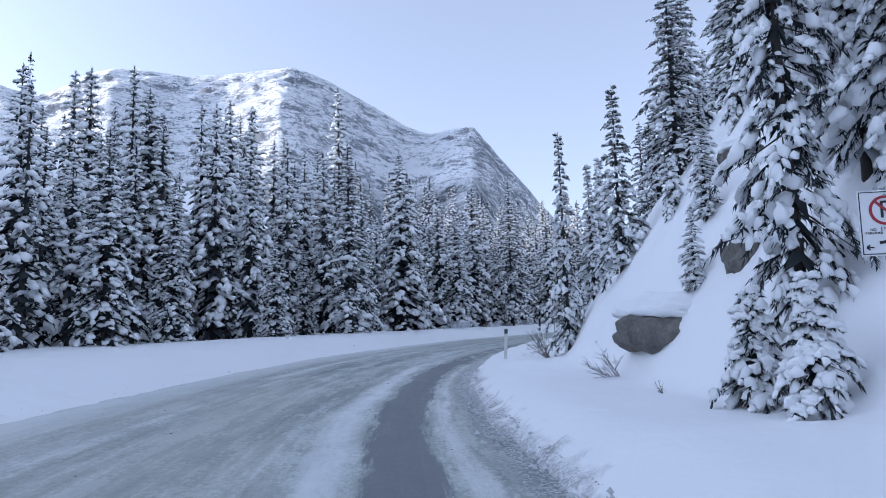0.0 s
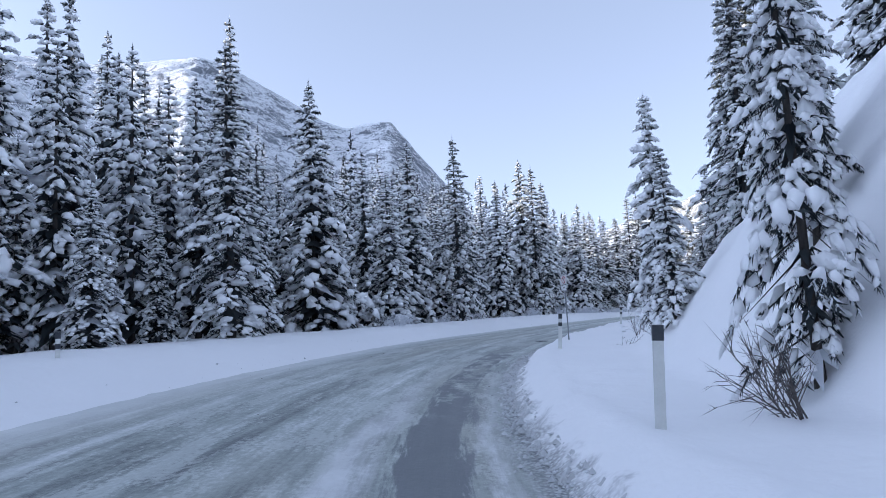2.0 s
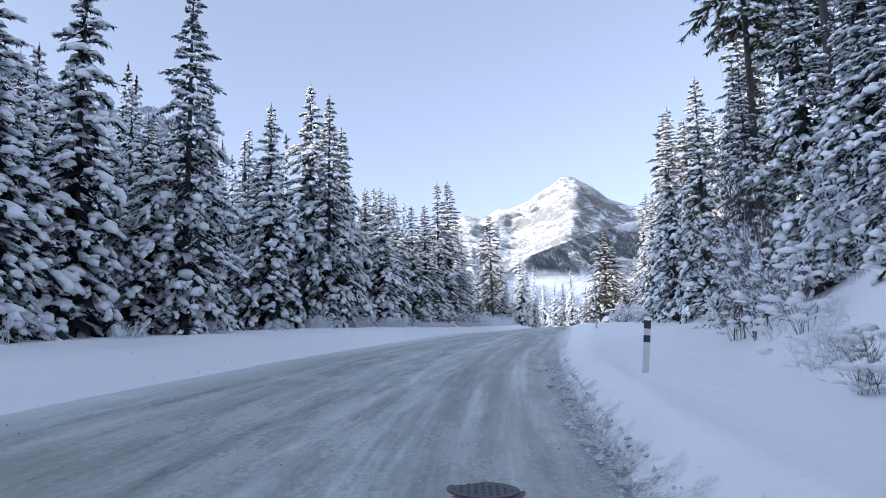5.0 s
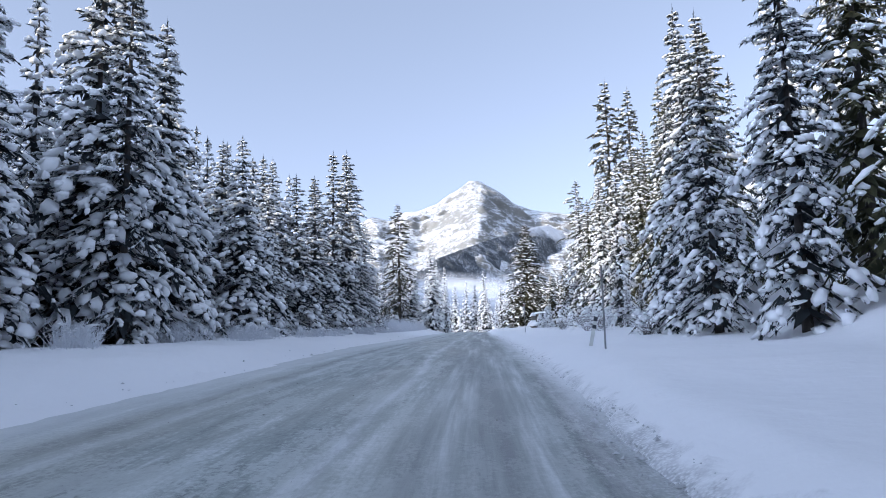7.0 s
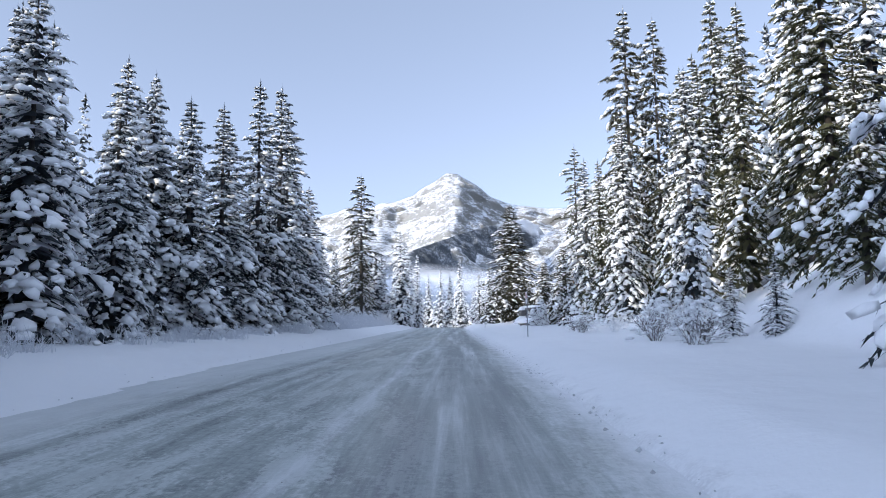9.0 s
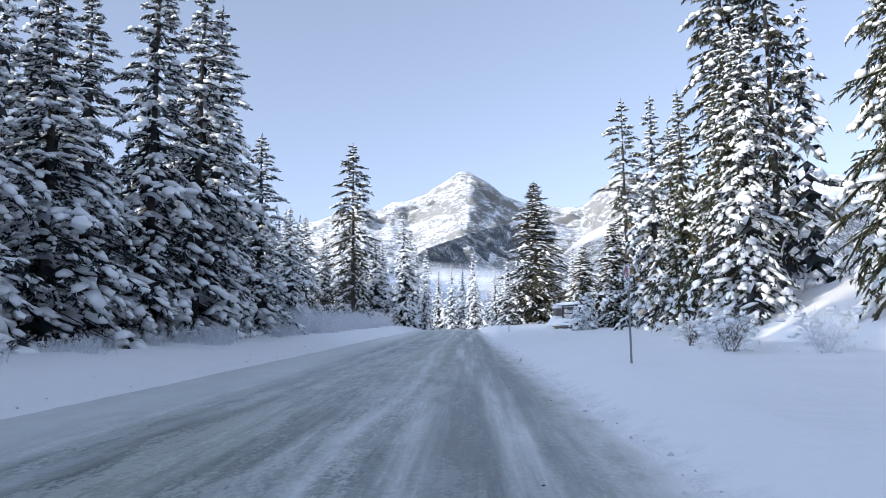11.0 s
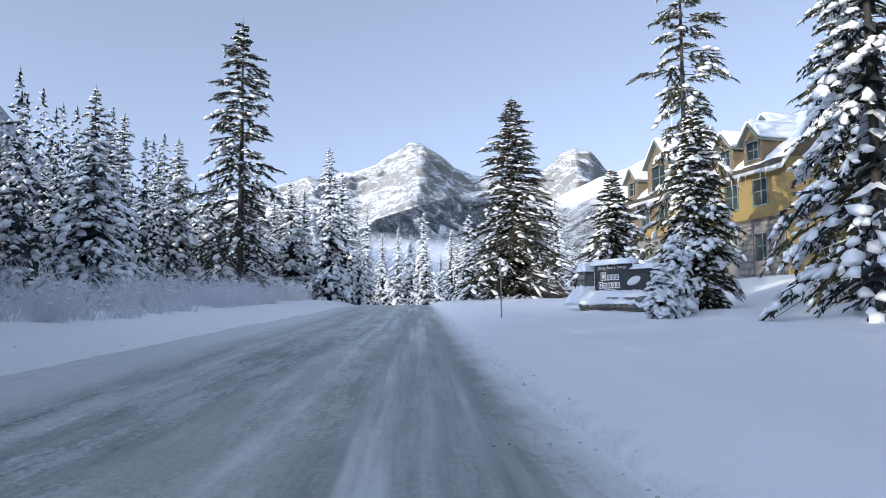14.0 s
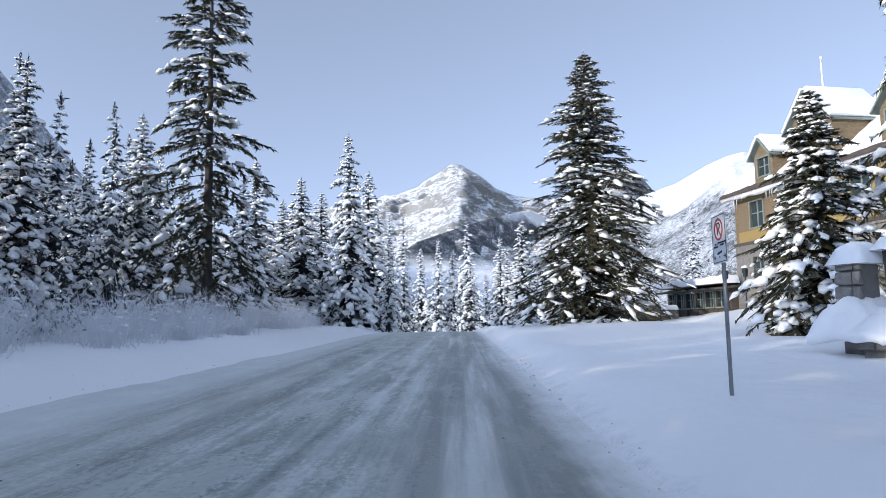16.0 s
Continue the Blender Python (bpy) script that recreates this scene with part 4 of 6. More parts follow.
for s in np.arange(226, 345, 8.0):
    for d in (-34, -25, -17, -10.5, 6, 12, 19, 27, 36):
        if rng.random() > (0.45 if -20 < d < 22 else 0.75):
            continue
        a, b, top = s + rng.uniform(-3, 3), d + rng.uniform(-2.5, 2.5), rng.uniform(9, 15) + max(0, s - 250) * 0.03
        if s < 262 and -20 < d < 22:
            plant(a, b, top, "m", wide=1.3)
        else:
            back_tree(a, b, top)
woods = new("forest")
part("crown", *WOODS["crown"].out(), FROSTED, woods, smooth=False)["kind"] = "stuff"
part("snow_load", *WOODS["snow_load"].out(), SNOW, woods, "snow on the boughs")["kind"] = "stuff"
tagged(woods, "dense snow-covered spruce forest behind the roadside trees", "forest", kind="stuff")

# ---- small roadside things ----
POST_WHITE = plain("post_plastic", (0.62, 0.63, 0.60), (0.74, 0.75, 0.72), 5, 0.5, bump=0.1)
BAND_DARK = plain("reflector_band", (0.035, 0.04, 0.05), (0.07, 0.075, 0.085), 20, 0.4)
STEEL = plain("galvanised_steel", (0.22, 0.235, 0.25), (0.38, 0.39, 0.40), 9, 0.45, 0.8, 0.1)
SIGN_WHITE = plain("sign_white", (0.74, 0.75, 0.76), (0.82, 0.82, 0.83), 4, 0.4)
SIGN_BLACK = plain("sign_black", (0.02, 0.02, 0.022), (0.035, 0.035, 0.04), 8, 0.5)
SIGN_RED = plain("sign_red", (0.36, 0.03, 0.045), (0.45, 0.045, 0.06), 8, 0.5)
IRON = plain("cast_iron", (0.07, 0.08, 0.095), (0.13, 0.14, 0.155), 30, 0.55, 0.3, 0.5)
TWIG = plain("bare_twigs", (0.07, 0.06, 0.06), (0.17, 0.15, 0.145), 12, 0.85)
RIME = plain("rimed_twigs", (0.58, 0.60, 0.64), (0.86, 0.88, 0.91), 5, 0.8)
ROCK = plain("grey_rock", (0.07, 0.068, 0.066), (0.24, 0.225, 0.205), 1.6, 0.85, bump=1.0)
CRUMB = plain("dirty_snow", (0.42, 0.43, 0.43), (0.74, 0.76, 0.78), 3, 0.8, bump=0.4)


def bm_part(name, bm, mat, parent, label="", smooth=False):
    me = bpy.data.meshes.new(name)
    bm.normal_update()
    bm.to_mesh(me)
    bm.free()
    me.materials.append(mat)
    if smooth:
        me.polygons.foreach_set("use_smooth", [True] * len(me.polygons))
    o = new(name, me)
    o.parent = parent
    if label:
        o["label"] = label
    return o


def block(size, at=(0, 0, 0), bevel=0.0, bm=None, turn=None):
    """A box with softened edges."""
    bm = bm or bmesh.new()
    m = Matrix.Translation(at) @ (turn or Matrix()) @ Matrix.Diagonal((*size, 1))
    v = bmesh.ops.create_cube(bm, size=1.0, matrix=m)["verts"]
    if bevel:
        e = list({k for x in v for k in x.link_edges})
        bmesh.ops.bevel(bm, geom=e, offset=bevel, segments=2, affect="EDGES", profile=0.6)
    return bm


def tube(r, h, at=(0, 0, 0), sides=14, r2=None, turn=None, bm=None):
    bm = bm or bmesh.new()
    m = Matrix.Translation(at) @ (turn or Matrix())
    bmesh.ops.create_cone(bm, cap_ends=True, segments=sides, radius1=r, radius2=r if r2 is None else r2, depth=h, matrix=m)
    return bm


def writing(name, text, size, at, mat, parent, turn=(90, 0, 0), deep=0.002, label="", spread=1.0):
    c = bpy.data.curves.new(name, "FONT")
    c.body, c.size, c.extrude = text, size, deep
    c.align_x, c.align_y = "CENTER", "CENTER"
    c.space_character = spread
    tmp = bpy.data.objects.new(name, c)
    scene.collection.objects.link(tmp)
    bpy.context.view_layer.update()
    me = bpy.data.meshes.new_from_object(tmp)
    bpy.data.objects.remove(tmp)
    bpy.data.curves.remove(c)
    me.materials.append(mat)
    o = new(name, me)
    o.parent = parent
    o.matrix_basis = pose(*at, *turn)
    if label:
        o["label"] = label
    return o


def heading(s):
    """Degrees by which the road's direction turns from +y to +x."""
    r = road_at(float(s))
    return math.degrees(math.atan2(r[3], r[4]))


def delineator(s, d, high=1.05, lean=0.0, yaw=0.0, snow=False, bands=2):
    root = new("delineator_post")
    bm = block((0.115, 0.035, high + 0.4), (0, 0, high / 2 - 0.2), 0.012)
    bm_part("post", bm, POST_WHITE, root)
    bm_part("band", block((0.118, 0.039, 0.16), (0, 0, high - 0.085), 0.004), BAND_DARK, root, "black band at the top")
    if bands > 1:
        bm_part("band", block((0.118, 0.039, 0.12), (0, 0, high - 0.34), 0.004), BAND_DARK, root, "black lower band")
    if snow:
        v, f = blob_shape(4, 9)
        part("snow_cap", v * np.array((0.075, 0.045, 0.05)) + np.array((0, 0, high)), f, SNOW, root, "small cap of snow")
    tagged(root, "white plastic roadside marker post with black " + ("bands in snow" if bands > 1 else "top in snow"), "marker post", "roadside marker posts")
    root.matrix_basis = Matrix.Translation(ground_at(s, d)) @ pose(0, 0, 0, 0, lean, -heading(s) + yaw)
    return root


delineator(25.3, 2.42, 1.05, 3.5, bands=1)
delineator(40.4, 2.5, 1.1, 4.5)
delineator(58.0, 3.15, 0.95, 5.5, snow=True)
delineator(86.1, 3.67, 0.95, 13, snow=True)
delineator(33.5, -9.2, 0.7)


def no_parking(s, d, lean=0.0, yaw=0.0, bottom=1.75, w=0.46, h=0.61, pitch=0.0):
    """A square-section pole with a white plate; the plate looks back along the road."""
    root = new("no_parking_sign")
    tall = bottom + h + 0.02
    bm = tube(0.026, tall + 0.5, (0, 0, tall / 2 - 0.25), 8)
    bm_part("pole", bm, STEEL, root, "grey metal pole")
    bm_part("plate", block((w, 0.006, h), (0, -0.034, bottom + h / 2), 0.002), SIGN_WHITE, root, "white rounded plate")
    y = -0.0395
    mid = bottom + h / 2
    for sx, sz, px, pz in ((w - 0.03, 0.008, 0, h / 2 - 0.018), (w - 0.03, 0.008, 0, -h / 2 + 0.018), (0.008, h - 0.03, w / 2 - 0.018, 0), (0.008, h - 0.03, -w / 2 + 0.018, 0)):
        bm_part("border", block((sx, 0.003, sz), (px, y, mid + pz), 0.0), SIGN_BLACK, root)
    rz = mid + h * 0.19
    ring = bmesh.new()
    R, q = w * 0.30, w * 0.055
    a = [[ring.verts.new((rr * math.cos(k * math.pi / 18), yy, rz + rr * math.sin(k * math.pi / 18))) for k in range(36)] for rr, yy in ((R, y + 0.002), (R, y - 0.003), (R - q, y - 0.003), (R - q, y + 0.002))]
    for i in range(3):
        for k in range(36):
            ring.faces.new((a[i][k], a[i][(k + 1) % 36], a[i + 1][(k + 1) % 36], a[i + 1][k]))
    bm_part("ring", ring, SIGN_RED, root, "dark red ring")
    bm_part("slash", block((2 * R - q, 0.004, q * 0.9), (0, y - 0.004, rz), 0.0, turn=pose(0, 0, 0, 0, 45, 0)), SIGN_RED, root, "dark red slash")
    writing("letter", "P", w * 0.5, (0, y - 0.001, rz), SIGN_BLACK, root, label="black letter P")
    writing("letters", "NO\nPARKING", w * 0.07, (-w * 0.25, y, mid - h * 0.13), SIGN_BLACK, root)
    writing("letters", "STATIONNEMENT\nINTERDIT", w * 0.062, (w * 0.19, y, mid - h * 0.11), SIGN_BLACK, root)
    bm_part("bar", block((0.005, 0.003, h * 0.11), (-w * 0.1, y, mid - h * 0.12)), SIGN_BLACK, root)
    bm_part("pictogram", block((w * 0.32, 0.003, h * 0.045), (0, y, mid - h * 0.285), 0.001, turn=pose(0, 0, 0, 0, -8, 0)), SIGN_BLACK, root, "black tow truck sign as a plain bar")
    for sg in (-1, 1):
        bm = block((w * 0.12, 0.003, h * 0.022), (sg * w * 0.32, y, mid - h * 0.37))
        for tip in (32, -32):
            block((w * 0.075, 0.003, h * 0.022), (sg * w * 0.365, y, mid - h * 0.37 + (0.012 if tip > 0 else -0.012) * w / 0.45), bm=bm, turn=pose(0, 0, 0, 0, sg * tip, 0))
        bm_part("arrow", bm, SIGN_BLACK, root)
    for z in (bottom + 0.08, bottom + h - 0.05):
        bm_part("bolt", tube(0.012, 0.008, (0, y - 0.002, z), 8, turn=pose(0, 0, 0, 90, 0, 0)), STEEL, root)
    tagged(root, "no-parking sign on a thin grey pole in the snowy verge", "road sign", "no-parking signs")
    root.matrix_basis = Matrix.Translation(ground_at(s, d)) @ pose(0, 0, 0, pitch, lean, -heading(s) + yaw)
    return root


no_parking(44.98, 2.58, 0.0, -56, 2.16 - float(above_road(44.98, 2.58)))
no_parking(83.6, 3.68, -0.6, -98, 1.7)
no_parking(118.9, 3.72, -0.2, -85, 1.7)
no_parking(157.6, 3.28, -0.8, -90, 1.62)
no_parking(6.05, 4.62, 1.0, -18, 2.31 - 0.305 - float(above_road(6.05, 4.62)))


def manhole(s, d):
    root = new("manhole_cover")
    bm_part("frame", tube(0.36, 0.03, (0, 0, 0.0), 40), IRON, root)
    bm = tube(0.315, 0.02, (0, 0, 0.018), 40)
    for i in range(-4, 5):
        for j in range(-4, 5):
            if i * i + j * j < 17:
                block((0.03, 0.03, 0.006), (i * 0.062, j * 0.062, 0.029), bm=bm)
    bm_part("lid", bm, IRON, root)
    tagged(root, "bare dark iron manhole cover set in the icy road", "manhole cover")
    r = road_at(float(s))
    root.matrix_basis = Matrix.Translation((r[0] + d * r[4], r[1] - d * r[3], r[2] - float(bank(s)) * d - 0.03)) @ pose(0, 0, 0, 0, math.degrees(math.atan(float(bank(s)))), -heading(s))


manhole(51.5, 0.43)


def boulder(name, s, d, size, seed, up=0.0, label="dark grey rock bared under a lip of snow"):
    rnd = Vector((seed, seed * 2.3, 0))
    bm = bmesh.new()
    bmesh.ops.create_icosphere(bm, subdivisions=4, radius=1.0)
    for v in bm.verts:
        c = v.co.copy()
        k = 1 + 0.35 * noise.noise(c * 1.1 + rnd) + 0.12 * noise.noise(c * 3.3 + rnd)
        c = Vector((round(c.x * 2.2) / 2.2 * 0.35 + c.x * 0.65, round(c.y * 2.0) / 2.0 * 0.35 + c.y * 0.65, round(c.z * 2.4) / 2.4 * 0.4 + c.z * 0.6))
        v.co = Vector((c.x * size[0], c.y * size[1], c.z * size[2])) * k
    root = new(name)
    bm_part("stone", bm, ROCK, root, smooth=False)
    cap = bmesh.new()
    bmesh.ops.create_icosphere(cap, subdivisions=4, radius=1.0)
    for v in cap.verts:
        c = v.co
        k = 1 + 0.16 * noise.noise(c * 1.8 + rnd) + 0.14 * noise.noise(c * 4.5 + rnd)
        v.co = Vector((c.x * size[0] * 1.15, c.y * size[1] * 1.2 + 0.15, max(c.z, -0.4 + 0.35 * noise.noise(Vector((c.x * 3, c.y * 3, seed)))) * size[2] * 0.6 + size[2] * 0.8)) * k
    bm_part("snow_cap", cap, SNOW, root, "thick rounded snow lid", True)
    tagged(root, label, "rock")
    root.matrix_basis = Matrix.Translation(ground_at(s, d) + Vector((0, 0, up))) @ pose(0, 0, 0, 0, 0, -heading(s) - 70)


boulder("boulder", 14.3, 5.22, (1.3, 0.6, 0.55), 3.0, -0.2)
boulder("boulder", 30.8, 7.0, (0.25, 0.28, 0.2), 5.0, -0.1, "small grey rock in the steep snow bank")
boulder("boulder", 15.6, 7.6, (0.5, 0.4, 0.35), 11.0, -0.2, "grey rock ledge peeping from the snowy bank")
boulder("boulder", 12.2, 8.6, (0.45, 0.4, 0.4), 14.0, -0.2, "grey rock ledge peeping from the snowy bank")
boulder("boulder", 33.0, 8.0, (0.3, 0.3, 0.22), 17.0, -0.1, "small grey rock in the steep snow bank")
boulder("boulder", 11.9, 6.1, (0.42, 0.4, 0.42), 8.0, -0.25, "square grey rock peeping from the snowy bank")


def bush(s, d, high, stems, seed, mat=None, spread=0.7, snow=0, lean=(0.0, 0.0), label="leafless bush of thin dark twigs in snow", name="bare_bush", thick=0.011, fork=6, tangle=0.55, twigs=2):
    rng = np.random.default_rng(seed)
    wood, white = Heap(), Heap()
    sp = spike_shape(3)
    for i in range(stems):
        a = rng.uniform(0, 6.28)
        way = np.array((math.cos(a) * spread * rng.uniform(0.2, 1) + lean[0], math.sin(a) * spread * rng.uniform(0.2, 1) + lean[1], 1.0))
        way /= np.linalg.norm(way)
        ln = high * rng.uniform(0.55, 1.05)
        base = np.array((rng.normal(0, 0.08), rng.normal(0, 0.08), -0.15)) * max(1, high / 2)
        r = thick * (0.6 + 0.4 * high) * rng.uniform(0.7, 1.2)
        s1 = np.cross(way, (0, 0.1, 1.0))
        s1 /= np.linalg.norm(s1) + 1e-6
        s2 = np.cross(s1, way)
        wood.add(sp, base, way * ln, s1 * r, s2 * r)
        for k in range(fork):
            t = rng.uniform(0.25, 0.92)
            w2 = way * 0.8 + s1 * rng.normal(0, tangle) + s2 * rng.normal(0, tangle) + np.array((0, 0, 0.1))
            w2 /= np.linalg.norm(w2)
            l2 = ln * (1.05 - t) * rng.uniform(0.4, 0.8)
            c2 = base + way * ln * t
            b1 = np.cross(w2, s2)
            b1 /= np.linalg.norm(b1) + 1e-6
            wood.add(sp, c2, w2 * l2, b1 * r * 0.55, np.cross(b1, w2) * r * 0.55)
            for _ in range(twigs):
                t3 = rng.uniform(0.3, 0.9)
                w3 = w2 + rng.normal(0, 0.5, 3)
                w3 /= np.linalg.norm(w3)
                b3 = np.cross(w3, (0.3, 0.2, 1))
                b3 /= np.linalg.norm(b3) + 1e-6
                wood.add(sp, c2 + w2 * l2 * t3, w3 * l2 * 0.45, b3 * r * 0.35, np.cross(b3, w3) * r * 0.35)
            if snow and rng.uniform() < snow:
                q = rng.uniform(0.014, 0.038) * (0.8 + 0.12 * high)
                white.add(B_FAR, c2 + w2 * l2 * rng.uniform(0.3, 0.8) + np.array((0, 0, q * 0.4)), w2 * min(l2 * 0.3, q * 2.2), b1 * q, np.cross(b1, w2) * q, rng, 0.25)
    for _ in range(int(60 * snow) if high > 1.0 else 0):
        q = rng.uniform(0.05, 0.13)
        a = rng.uniform(0, 6.28)
        r = rng.uniform(0.1, 0.75) * spread * high
        white.add(D_FAR[rng.integers(6)], np.array((math.cos(a) * r, math.sin(a) * r, high * rng.uniform(0.05, 0.75))), np.array((q * 1.3, 0, 0)), np.array((0, q, 0)), np.array((0, 0, q * 0.8)), rng, 0.2)
    root = new(name)
    part("branchwork", *wood.out(), mat or TWIG, root, smooth=False)["kind"] = "stuff"
    if white.n:
        part("snow_load", *white.out(), SNOW, root, "snow caught in the twigs")["kind"] = "stuff"
    tagged(root, label, "bush", "roadside bushes")
    root.matrix_basis = Matrix.Translation(ground_at(s, d)) @ pose(0, 0, 0, 0, 0, -heading(s))
    return root


bush(14.6, 4.4, 1.0, 9, 1, spread=1.1, snow=0.15, lean=(-1.0, -0.3))
bush(11.0, 4.2, 0.4, 5, 2, spread=1.4, lean=(-0.8, 0))
bush(25.6, 4.0, 1.6, 13, 3, spread=0.9, lean=(-0.6, -0.2))
bush(45.9, 5.1, 1.2, 9, 4, spread=0.9, snow=0.1)
for k, (s, d) in enumerate(((41.5, 4.6), (43.0, 5.8), (44.6, 6.9), (40.2, 6.1), (46.2, 6.0), (39.0, 5.2))):
    bush(s, d, 0.75, 5, 10 + k, spread=1.8, fork=3, thick=0.014, label="few thin twigs poking out of the snow bank", name="bare_twigs")
SHRUB = "tangle of frosted bare branches hung with snow"
for k, (s, d, h) in enumerate(((49.5, 5.3, 1.0), (52, 5.4, 1.3), (54.5, 5.2, 1.2), (57, 5.6, 1.7), (59.5, 6.4, 2.6), (56, 6.8, 2.4), (62, 6.7, 3.4), (64.5, 7.0, 3.8), (53, 7.2, 2.2), (60.5, 8.0, 3.8), (67.5, 7.2, 2.8), (71, 7.4, 1.8))):
    bush(s, d, h, 10, 20 + k, spread=0.6, snow=0.5, label=SHRUB, mat=TWIG if k % 3 else RIME, fork=13, thick=0.0055, tangle=0.8, twigs=4)
for row in [(58.5, 8.2, 8.5), (61.5, 9.0, 10.5), (55.0, 8.6, 7.0), (65.5, 8.8, 11), (52.5, 8.0, 5.0)]:
    plant(*row, "c", wide=1.1)
bush(67, 7.2, 8.4, 5, 50, spread=0.16, label="slender leafless tree with upswept thin branches", name="bare_tree", thick=0.006, fork=26)
bush(66.3, 7.6, 6.8, 4, 51, spread=0.2, label="slender leafless tree with upswept thin branches", name="bare_tree", thick=0.006, fork=22)
for k, (s, d, h) in enumerate(((102.5, 6.6, 1.4), (104.5, 7.0, 1.9), (106.8, 6.7, 1.8), (109, 7.4, 1.7), (121.5, 6.9, 1.3), (123.5, 7.4, 1.6), (125.5, 7.2, 1.3), (119.0, 8.2, 1.5), (92.5, 6.9, 1.2))):
    bush(s, d, h, 20, 60 + k, spread=0.9, snow=0.45, label=SHRUB, mat=RIME if k % 2 else TWIG, fork=10, thick=0.008, tangle=0.8, twigs=3)


def rime_thicket():
    """Low white-frosted willow scrub behind the left snow bank."""
    rng = np.random.default_rng(7)
    heap, white = Heap(), Heap()
    sp = spike_shape(3)
    up = np.array((0, 0, 1.0))
    spots = [(rng.uniform(146, 204), rng.uniform(-14.5, -10.4)) for _ in range(120)] + [(rng.uniform(95, 146), rng.uniform(-13, -10.6)) for _ in range(38)] + [(rng.uniform(55, 95), rng.uniform(-12.6, -11)) for _ in range(14)]
    for s, d in spots:
        at = np.array(ground_at(s, d))
        high = rng.uniform(0.5, 1.0) if s < 150 else rng.uniform(1.0, 2.3) * (1 if d < -11.2 else 0.6)
        for _ in range(56):
            way = np.array((rng.normal(0, 0.5), rng.normal(0, 0.5), 1.0))
            way /= np.linalg.norm(way)
            ln = high * rng.uniform(0.5, 1.1)
            a = np.cross(way, (0.1, 1, 0.2))
            a /= np.linalg.norm(a)
            r = 0.015 * rng.uniform(0.7, 1.4)
            c = at + np.array((rng.normal(0, 0.3), rng.normal(0, 0.3), -0.05))
            heap.add(sp, c, way * ln, a * r, np.cross(a, way) * r)
            for _k in range(2):
                w2 = way + rng.normal(0, 0.45, 3)
                heap.add(sp, c + way * ln * rng.uniform(0.4, 0.9), w2 * ln * 0.3, a * r * 0.8, np.cross(a, way) * r * 0.8)
        for _ in range(4):
            q = rng.uniform(0.03, 0.08) * (0.5 + 0.5 * high)
            white.add(D_FAR[rng.integers(8)], at + np.array((rng.normal(0, 0.35), rng.normal(0, 0.35), high * rng.uniform(0.3, 0.8))), np.array((q * 1.5, 0, 0)), np.array((0, q * 1.3, 0)), up * q * 0.7, rng, 0.2)
    root = new("willow_scrub")
    part("brushwood", *heap.out(), RIME, root, smooth=False)["kind"] = "stuff"
    part("snow_load", *white.out(), SNOW, root)["kind"] = "stuff"
    tagged(root, "low thicket of frost-white bare willow twigs", "shrubs", kind="stuff")


rime_thicket()


def crumbs():
    """Broken lumps of ploughed snow along the road's edges."""
    rng = np.random.default_rng(9)
    heap = Heap()
    lump = blob_shape(2, 5)
    for k in range(5150):
        if k < 4950:
            s = rng.uniform(4, 76) if k < 4500 else rng.uniform(76, 172)
            d = float(right_edge(s)) + min(0.22, rng.normal(-0.02, 0.16))
        else:
            s = rng.uniform(5, 170)
            d = float(left_edge(s)) + 0.05 - abs(rng.normal(0.1, 0.55))
        p = np.array(ground_at(s, d))
        big = 1.0 if s > 70 or d < -5 else float(along(s, (8, 1.0), (22, 1.7), (60, 1.7), (70, 1.0)))
        q = (rng.uniform(0.006, 0.018) if rng.uniform() < 0.9 else rng.uniform(0.018, 0.04)) * big
        z = 0.02 if d < float(right_edge(s)) + 0.15 and d > -6 else 0.06 + 0.04 * rng.uniform()
        heap.add(lump, p + np.array((0, 0, z if d > -6 else 0.03)), np.array((q * rng.uniform(0.8, 1.7), 0, 0)), np.array((0, q * rng.uniform(0.8, 1.5), 0)), np.array((0, 0, q)), rng, 0.3)
    o = link_mesh("snow_crumbs", *heap.out(), CRUMB, smooth=False)
    tagged(o, "loose grey crumbs of ploughed snow along the road", "snow lumps", kind="stuff")
    heap = Heap()
    for k in range(170):
        s, d = rng.uniform(2, 172), rng.uniform(-6, 1.6)
        r = road_at(s)
        q = rng.uniform(0.006, 0.018)
        heap.add(lump, np.array((r[0] + d * r[4], r[1] - d * r[3], r[2] - float(bank(s)) * d + 0.01)), np.array((q * 1.4, 0, 0)), np.array((0, q, 0)), np.array((0, 0, q * 0.7)), rng, 0.3)
    o = link_mesh("gravel", *heap.out(), ROCK, smooth=False)
    tagged(o, "scattered dark grit and small stones on the icy road", "gravel", kind="stuff")


crumbs()

# ---- the lodge and its sign ----
SIDING = plain("ochre_siding", (0.24, 0.17, 0.065), (0.40, 0.29, 0.12), 1.2, 0.7, bump=0.3, grain=(0.4, 0.4, 9))
SHINGLE = plain("brown_shingles", (0.13, 0.095, 0.06), (0.25, 0.19, 0.12), 3.0, 0.85, bump=0.4, grain=(1, 1, 3))
TRIM = plain("grey_green_trim", (0.16, 0.2, 0.19), (0.25, 0.29, 0.27), 3, 0.6)
STONE = plain("field_stone", (0.09, 0.088, 0.085), (0.28, 0.265, 0.24), 1.1, 0.85, bump=0.6)
MORTAR = plain("mortar", (0.15, 0.145, 0.14), (0.24, 0.23, 0.215), 4, 0.9, bump=0.3)
DARKWOOD = plain("dark_timber", (0.055, 0.045, 0.037), (0.12, 0.1, 0.085), 2.0, 0.75, bump=0.3, grain=(1, 1, 6))
